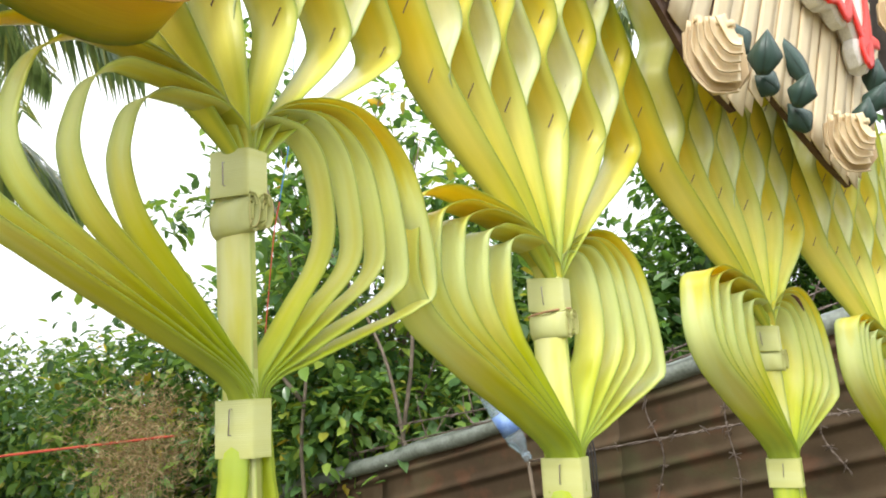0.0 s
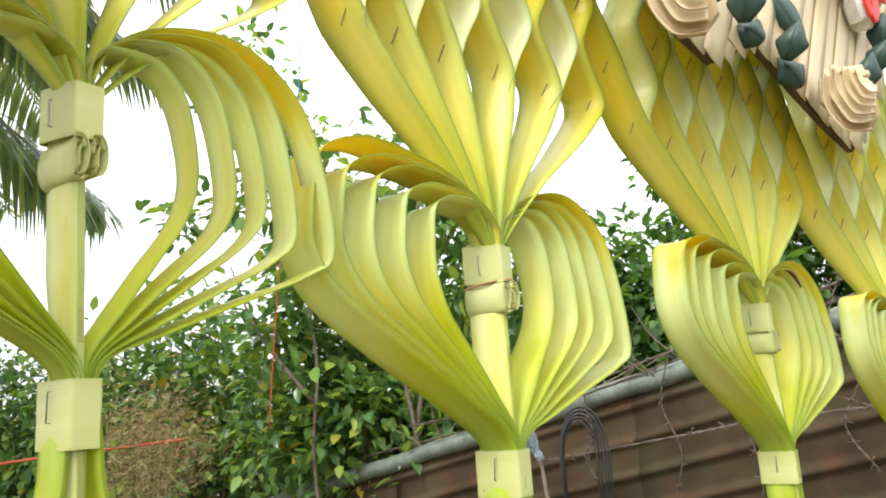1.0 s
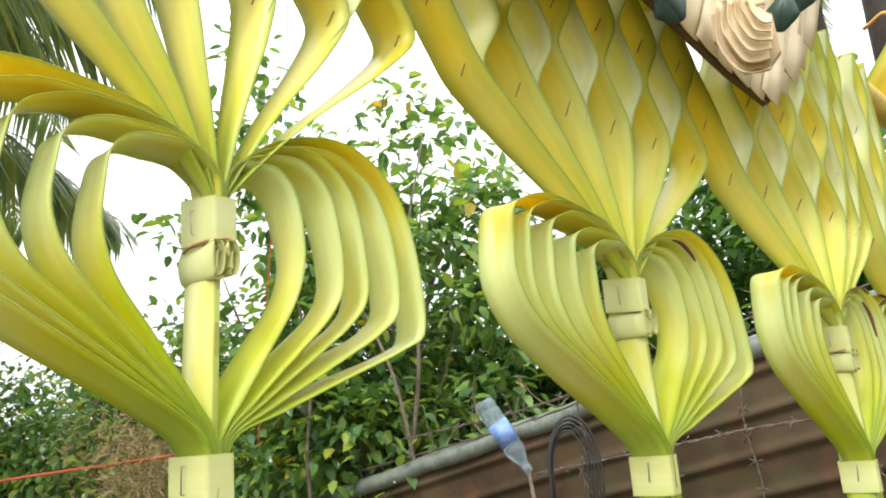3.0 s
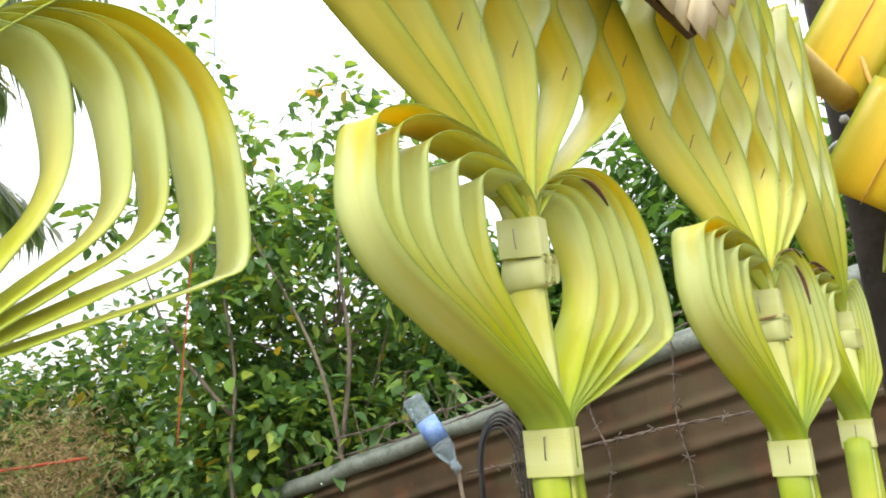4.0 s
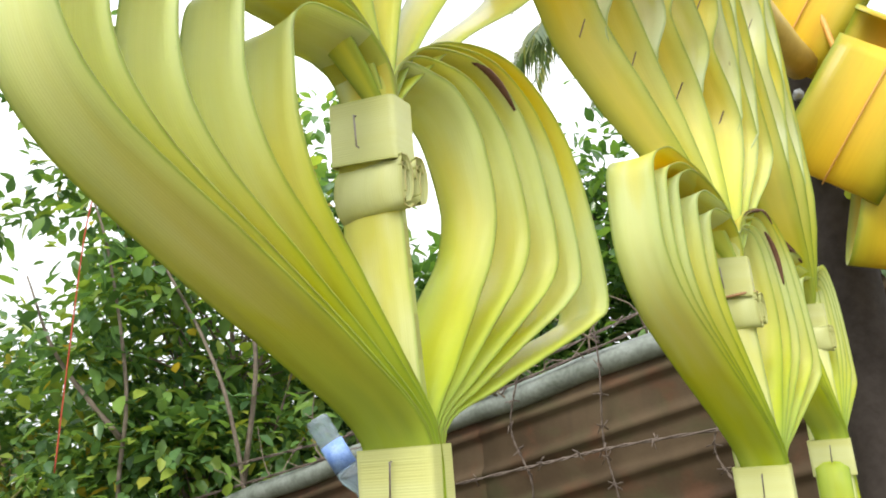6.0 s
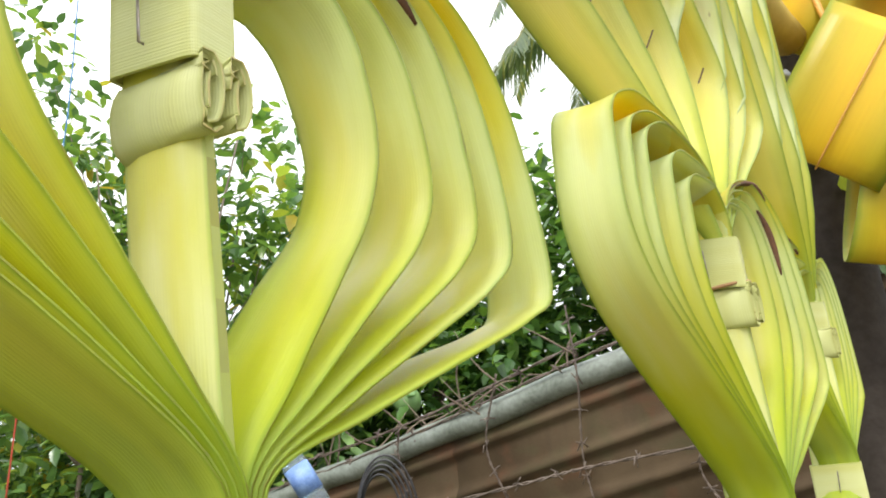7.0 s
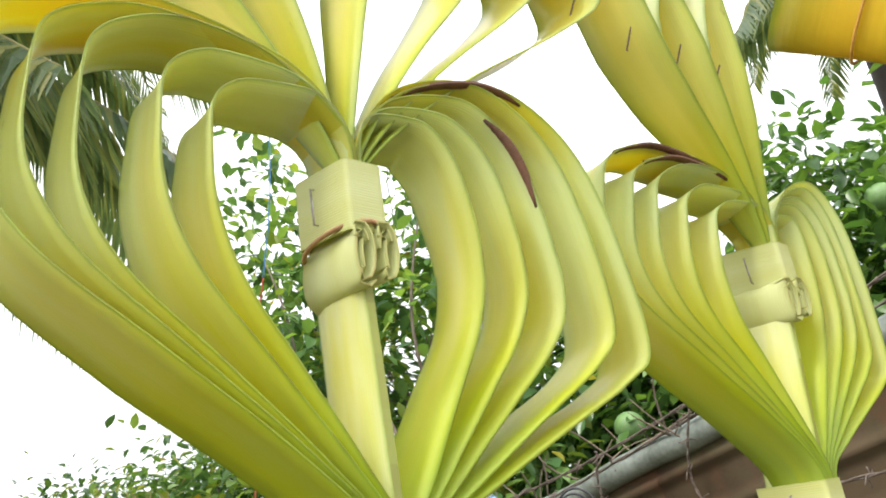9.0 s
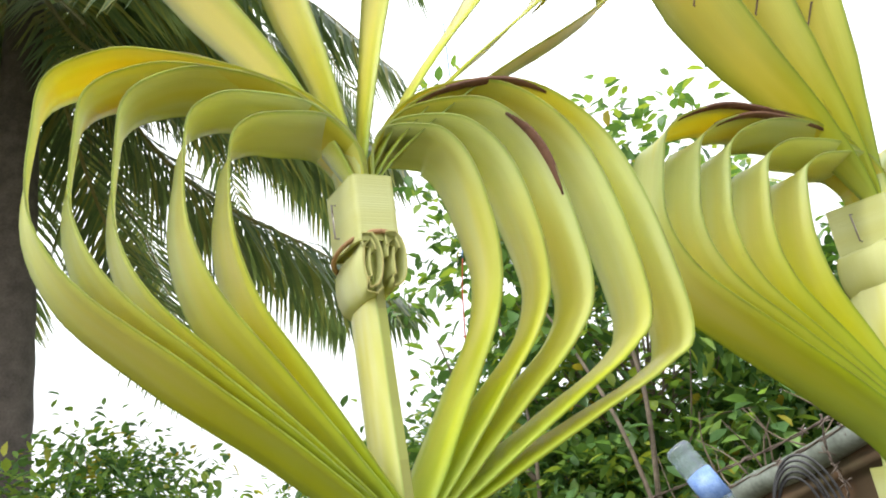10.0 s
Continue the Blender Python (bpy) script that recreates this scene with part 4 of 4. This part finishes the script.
# ---- trees ----
def leaf_cloud(centres, rng, per, spread, size, aspect=0.45):
    """Folded leaves scattered round twig ends."""
    verts, faces = [], []
    for c, sc in centres:
        for _ in range(per):
            o = V(rng.gauss(0, 1), rng.gauss(0, 1), rng.gauss(0, 0.8)) * spread * sc
            p = c + o
            d = (o.normalized() * 0.8 + V(rng.uniform(-1, 1), rng.uniform(-1, 1), rng.uniform(-1.0, 0.5))).normalized()
            x = d.cross(V(rng.uniform(-0.5, 0.5), rng.uniform(-0.5, 0.5), 1)).normalized()
            nn = x.cross(d)
            L = size * rng.uniform(0.6, 1.25)
            W = L * aspect * 0.5
            k = len(verts)
            lift = nn * W * 0.3
            bend = nn * L * 0.10
            verts += [p, p + d * L * 0.30 + x * W * 0.92 + lift, p + d * L * 0.30, p + d * L * 0.30 - x * W * 0.92 + lift,
                      p + d * L * 0.66 + x * W * 0.80 + lift - bend * 0.4, p + d * L * 0.66 - bend * 0.4, p + d * L * 0.66 - x * W * 0.80 + lift - bend * 0.4, p + d * L - bend]
            faces += [(k, k + 1, k + 2), (k, k + 2, k + 3), (k + 1, k + 4, k + 5, k + 2), (k + 2, k + 5, k + 6, k + 3), (k + 4, k + 7, k + 5), (k + 5, k + 7, k + 6)]
    return verts, faces


def tree(name, base, middle, radii, clumps, per, size, mat, label, seed, trunk=0.03, spread=0.13, hollow=0.55, aspect=0.45, category="tree", sprigs=()):
    rng = random.Random(seed)
    root = tagged(empty(name, base), label, category)
    base, middle = Vector(base), Vector(middle)
    inv = Matrix.Translation(-base)
    ends = []
    for _ in range(clumps):
        while True:
            v = V(rng.uniform(-1, 1), rng.uniform(-1, 1), rng.uniform(-1, 1))
            if hollow < v.length < 1.0:
                break
        v = v * (0.82 + 0.36 * noise.noise(v * 1.7 + V(seed, 0, 0)))
        ends.append((middle + V(v.x * radii[0], v.y * radii[1], v.z * radii[2]), rng.uniform(0.6, 1.35)))
    ends += [(Vector(p), 0.75) for p in sprigs]
    verts, faces = leaf_cloud(ends, rng, per, spread, size, aspect)
    ob = mesh_of("crown", verts, faces, mat, root)
    ob.matrix_parent_inverse = inv
    fork = base.lerp(middle, 0.55)
    bm = tube(spline([base, base.lerp(fork, 0.5) + V(rng.uniform(-0.06, 0.06), 0, 0), fork, middle], 14), [trunk * (1 - 0.05 * i) for i in range(15)], 9)
    ob = part("trunk", bm, M_BARK, root)
    ob.matrix_parent_inverse = inv
    limbs = bmesh.new()
    for e, s in ends[::3]:
        st = fork.lerp(middle, rng.uniform(0, 0.9))
        m = st.lerp(e, 0.5) + V(rng.uniform(-0.08, 0.08), rng.uniform(-0.08, 0.08), rng.uniform(-0.02, 0.12))
        add_bm(limbs, tube(spline([st, m, e], 6), [trunk * (0.24 - 0.033 * i) for i in range(7)], 5))
    ob = part("branchwork", limbs, M_BARK, root)
    ob.matrix_parent_inverse = inv
    return root


near_tree = tree("citrus_tree", (-0.45, 4.15, 0), (-0.55, 4.25, 2.25), (0.95, 0.75, 1.15), 104, 52, 0.090, M_FOLIAGE, "leafy citrus tree behind the fence", 3, 0.035, 0.12, 0.35, 0.55, sprigs=((-0.42, 4.2, 3.35), (-0.30, 4.2, 3.15), (-0.55, 4.2, 3.1), (-0.05, 4.2, 3.2), (-1.2, 4.2, 3.05), (-0.9, 4.2, 3.2), (-1.25, 4.1, 3.75), (-1.16, 4.1, 3.46), (-1.38, 4.1, 3.32), (-1.04, 4.1, 3.14), (-1.28, 4.1, 2.98), (-1.68, 4.1, 2.76), (-1.48, 4.1, 2.83), (-0.91, 4.1, 2.92), (-1.14, 4.1, 2.79)))
leaf_at = V(-0.54, 4.08, 3.33)
yellow = ribbon([leaf_at + V(0.012 * i, -0.002 * i, -0.010 * i + 0.0006 * i * i) for i in range(9)], [V(0.55, -0.3, 0.78).normalized()] * 9, [0.004, 0.026, 0.040, 0.048, 0.048, 0.042, 0.032, 0.018, 0.003], 0.5, 0.001, 0.06, 5)
part("yellow_leaf", yellow, M_ORANGE, near_tree, "single yellow dying leaf").matrix_parent_inverse = Matrix.Translation((0.45, -4.15, 0))
for stem in ([V(-0.40, 4.0, 0), V(-0.36, 3.72, 1.2), V(-0.40, 3.62, 1.75), V(-0.52, 3.62, 2.1), V(-0.75, 3.66, 2.55), V(-0.82, 3.7, 2.9)],
             [V(-0.38, 3.70, 1.5), V(-0.30, 3.62, 1.95), V(-0.32, 3.60, 2.4), V(-0.22, 3.66, 2.95)],
             [V(-0.72, 4.0, 0), V(-0.85, 3.68, 1.3), V(-0.82, 3.64, 1.9), V(-0.92, 3.66, 2.5), V(-1.05, 3.7, 2.85)],
             [V(-0.84, 3.66, 1.7), V(-1.10, 3.64, 2.05), V(-1.25, 3.66, 2.4)]):
    bough = part("stem", tube([p + V(0, 0.10, 0) for p in spline(stem, 20)], [0.012 - 0.00042 * i for i in range(21)], 7), M_STEM, near_tree, "slender grey-brown stem")
    bough.matrix_parent_inverse = Matrix.Translation((0.45, -4.15, 0))
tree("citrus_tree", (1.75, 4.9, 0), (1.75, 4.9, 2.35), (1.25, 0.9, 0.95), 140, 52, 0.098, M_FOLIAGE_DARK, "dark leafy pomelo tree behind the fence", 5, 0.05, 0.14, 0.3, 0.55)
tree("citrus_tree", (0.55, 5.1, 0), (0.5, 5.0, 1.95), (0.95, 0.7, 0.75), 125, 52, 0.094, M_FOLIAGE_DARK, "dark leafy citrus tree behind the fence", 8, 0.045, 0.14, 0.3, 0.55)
tree("shrub", (-2.0, 4.8, 0), (-2.0, 4.9, 1.55), (1.05, 0.7, 0.95), 140, 52, 0.086, M_FOLIAGE, "dense green shrub behind the weeds", 11, 0.03, 0.13, 0.2, 0.55, category="shrub")
tree("shrub", (-3.6, 5.6, 0), (-3.6, 5.6, 1.45), (1.2, 0.8, 0.95), 170, 62, 0.078, M_FOLIAGE, "dense green shrub further back", 13, 0.03, 0.15, 0.2, 0.55, category="shrub")
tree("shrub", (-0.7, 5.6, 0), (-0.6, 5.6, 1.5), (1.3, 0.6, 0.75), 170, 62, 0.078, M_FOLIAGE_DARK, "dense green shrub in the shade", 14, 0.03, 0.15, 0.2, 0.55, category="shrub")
tree("citrus_tree", (3.2, 4.4, 0), (3.2, 4.4, 2.2), (1.1, 0.8, 1.0), 150, 62, 0.082, M_FOLIAGE_DARK, "dark leafy tree behind the post", 15, 0.05, 0.14, 0.3, 0.55)


tree("shrub", (-4.3, 3.9, 0), (-4.3, 3.9, 1.75), (0.9, 0.9, 0.95), 120, 55, 0.094, M_FOLIAGE, "low green shrub beside the palm", 17, 0.03, 0.15, 0.2, 0.55, category="shrub")


tree("shrub", (-0.60, 4.0, 0), (-0.60, 4.0, 1.62), (0.75, 0.22, 0.36), 46, 46, 0.078, M_FOLIAGE, "bright leafy shrub growing over the fence ridge", 19, 0.02, 0.10, 0.1, 0.55, category="shrub")


def fruit(at, r):
    bm = bmesh.new()
    bmesh.ops.create_uvsphere(bm, u_segments=18, v_segments=12, radius=r)
    bmesh.ops.scale(bm, vec=(1, 1, 0.96), verts=bm.verts)
    ob = finish("pomelo_fruit", bm, M_FRUIT)
    ob.location = at
    tagged(ob, "unripe green pomelo hanging in the leaves", "fruit")


M_FRUIT = plain_material("green_fruit_skin", (0.10, 0.20, 0.06), (0.16, 0.27, 0.09), 0.5, 30, 0, 0.3)
fruit((0.372, 4.05, 1.84), 0.06)
fruit((1.50, 4.25, 2.55), 0.06)


def dry_weeds():
    rng = random.Random(21)
    verts, faces = [], []
    for _ in range(300):
        c = V(-1.55 + rng.gauss(0, 0.075), 3.6 + rng.gauss(0, 0.08), 0)
        h = rng.uniform(0.88, 1.0) * 1.80
        top = V(c.x + rng.gauss(0, 0.1), c.y + rng.gauss(0, 0.1), h + rng.gauss(0, 0.08))
        for q in range(11):
            p = top - V(rng.gauss(0, 0.05), rng.gauss(0, 0.05), rng.uniform(0, 0.25))
            d = V(rng.uniform(-1, 1), rng.uniform(-1, 1), rng.uniform(-0.3, 1)).normalized() * rng.uniform(0.02, 0.06)
            x = d.cross(V(rng.uniform(-1, 1), 1, 0.2)).normalized() * 0.0022
            k = len(verts)
            verts += [p - x, p + x, p + d]
            faces += [(k, k + 1, k + 2)]
        if rng.random() < 0.25:
            k = len(verts)
            verts += [c - V(0.003, 0, 0), c + V(0.003, 0, 0), top]
            faces.append((k, k + 1, k + 2))
    tagged(mesh_of("dry_weeds", verts, faces, M_DRYGRASS), "dry straw-coloured seeding weeds", "weeds", kind="stuff")


dry_weeds()


def far_woods():
    rng = random.Random(31)
    centres = []
    for _ in range(520):
        x = rng.uniform(-16, 12)
        y = rng.uniform(10, 14)
        top = 2.3 + 0.8 * noise.noise((x * 0.5, 0, 7)) + (0.3 if x > 0 else -0.2)
        centres.append((V(x, y, rng.uniform(0.1, 1.0) ** 0.7 * top), rng.uniform(0.7, 1.5)))
    verts, faces = leaf_cloud(centres, rng, 26, 0.42, 0.22, 0.5)
    tagged(mesh_of("far_woods", verts, faces, M_FOLIAGE), "hazy green thicket in the distance", "thicket", kind="stuff")


far_woods()



def vine():
    rng = random.Random(61)
    root = tagged(empty("climbing_vine", (1.09, 1.74, 0)), "green climbing vine behind the steel post", "vine")
    inv = Matrix.Translation((-1.09, -1.74, 0))
    path = spline([V(1.09, 1.74, 0), V(1.11, 1.76, 0.8), V(1.07, 1.72, 1.4), V(1.055, 1.70, 1.75), V(1.03, 1.69, 2.0)], 20)
    part("vine_stem", tube(path, 0.004, 6), M_BARK, root).matrix_parent_inverse = inv
    spots = [(V(1.03, 1.62, 1.87), 1.0), (V(1.06, 1.66, 1.80), 1.0), (V(1.08, 1.70, 1.62), 1.0), (V(1.08, 1.70, 1.50), 1.2), (V(1.10, 1.72, 1.42), 1.2), (V(1.12, 1.74, 1.32), 1.3)]
    verts, faces = leaf_cloud(spots, rng, 6, 0.03, 0.055, 0.6)
    mesh_of("vine_leaves", verts, faces, M_FOLIAGE, root).matrix_parent_inverse = inv


vine()


def dry_twigs():
    rng = random.Random(71)
    twigs = bmesh.new()
    for k in range(34):
        x = rng.uniform(-0.35, 1.1)
        p = fence_at(x, rng.uniform(-0.10, 0.05), rng.uniform(-0.02, 0.08))
        d = V(rng.uniform(-1, 1), rng.uniform(-0.4, 0.4), rng.uniform(0.1, 0.9)).normalized() * rng.uniform(0.10, 0.28)
        q = p + d * 0.5 + V(rng.uniform(-0.03, 0.03), 0, rng.uniform(-0.03, 0.03))
        add_bm(twigs, tube(spline([p, q, p + d], 5), [0.0035, 0.003, 0.0028, 0.0022, 0.0016, 0.001], 5))
    tagged(finish("dry_twigs", twigs, M_BARK), "tangle of dry brown twigs over the fence ridge", "twigs", kind="stuff")


dry_twigs()


def yellow_leaf():
    root = tagged(empty("yellow_leaf", (-0.47, 4.05, 3.30)), "single ripe yellow leaf on the citrus tree", "leaf")
    pts = [V(0.012 * q, 0, 0.012 * q - 0.0011 * q * q) for q in range(9)]
    part("blade", ribbon(pts, [V(0.3, 0.9, 0.5).normalized()] * 9, [0.055 * g for g in (0.10, 0.55, 0.85, 1.0, 1.0, 0.9, 0.7, 0.4, 0.05)], 0.5, 0.0008, 0.1, 5), M_YELLOW, root)
    part("twig", tube([V(0, 0, 0), V(-0.05, 0.05, -0.12), V(-0.06, 0.10, -0.30)], 0.003, 5), M_BARK, root)


M_YELLOW = leaf_material("ripe_citrus_leaf", (0.80, 0.58, 0.04), (0.75, 0.48, 0.02), (0.6, 0.36, 0.02), (0.45, 0.40, 0.03), DRY, 0.4)
yellow_leaf()


# ---- coconut palms ----
def palm(base, head, fronds, length, seed, label, trunk=0.14, low=0.0):
    rng = random.Random(seed)
    base, head = Vector(base), Vector(head)
    root = tagged(empty("coconut_palm", base), label, "palm tree")
    inv = Matrix.Translation(-base)
    steps = 40
    path = spline([base, base.lerp(head, 0.35) + V(0.1, 0, 0), base.lerp(head, 0.75), head], steps)
    bm = tube(path, [trunk * (1.15 - 0.35 * i / steps) * (1.0 + 0.05 * (i % 2)) for i in range(steps + 1)], 14)
    part("trunk", bm, M_PALMBARK, root).matrix_parent_inverse = inv
    for k in range(fronds):
        a = 2.4 * k + rng.uniform(-0.3, 0.3)
        lift = 1.1 - (1.5 + low) * k / fronds + rng.uniform(-0.15, 0.15)
        d = V(math.cos(a), math.sin(a), 0)
        L = length * rng.uniform(0.85, 1.1)
        pts = spline([head, head + d * L * 0.35 + UP * L * 0.30 * lift, head + d * L * 0.72 + UP * L * (0.36 * lift - 0.12), head + d * L * 0.97 + UP * L * (0.25 * lift - 0.48)], 30)
        verts, faces = [], []
        for i in range(3, 31):
            for h in (0.0, 0.33, 0.66):
                if i == 30 and h:
                    continue
                p = pts[i].lerp(pts[min(30, i + 1)], h)
                t = (pts[min(30, i + 1)] - pts[i - 1]).normalized()
                sidev = t.cross(UP).normalized()
                f = i / 30
                ll = L * 0.24 * math.sin(math.pi * (0.12 + 0.80 * f)) ** 0.7
                for sg in (-1, 1):
                    dr = (sidev * sg * 0.75 + t * 0.5 - UP * rng.uniform(0.25, 0.75)).normalized()
                    m = p + dr * ll * 0.5
                    e = p + dr * ll - UP * ll * rng.uniform(0.15, 0.4)
                    w = t * 0.036
                    q = len(verts)
                    verts += [p - w * 0.4, p + w * 0.4, m - w, m + w, e]
                    faces += [(q, q + 1, q + 3, q + 2), (q + 2, q + 3, q + 4)]
        fr = mesh_of("frond", verts, faces, M_FROND, root, smooth=False)
        fr.matrix_parent_inverse = inv
        rb = part("rib", tube(pts, [0.028 * (1 - 0.8 * i / 30) for i in range(31)], 6), M_FRONDRIB, fr)
    return root


M_FRONDRIB = plain_material("frond_rib", (0.20, 0.19, 0.06), (0.30, 0.26, 0.10), 0.6, 20)
palm((-5.58, 3.70, 0), (-5.55, 3.72, 7.2), 38, 3.6, 51, "tall coconut palm with drooping grey-green fronds", 0.19, 1.5)
palm((4.4, 11.6, 0), (4.2, 11.5, 8.4), 14, 3.0, 53, "distant coconut palm above the trees", 0.16, 0.3)
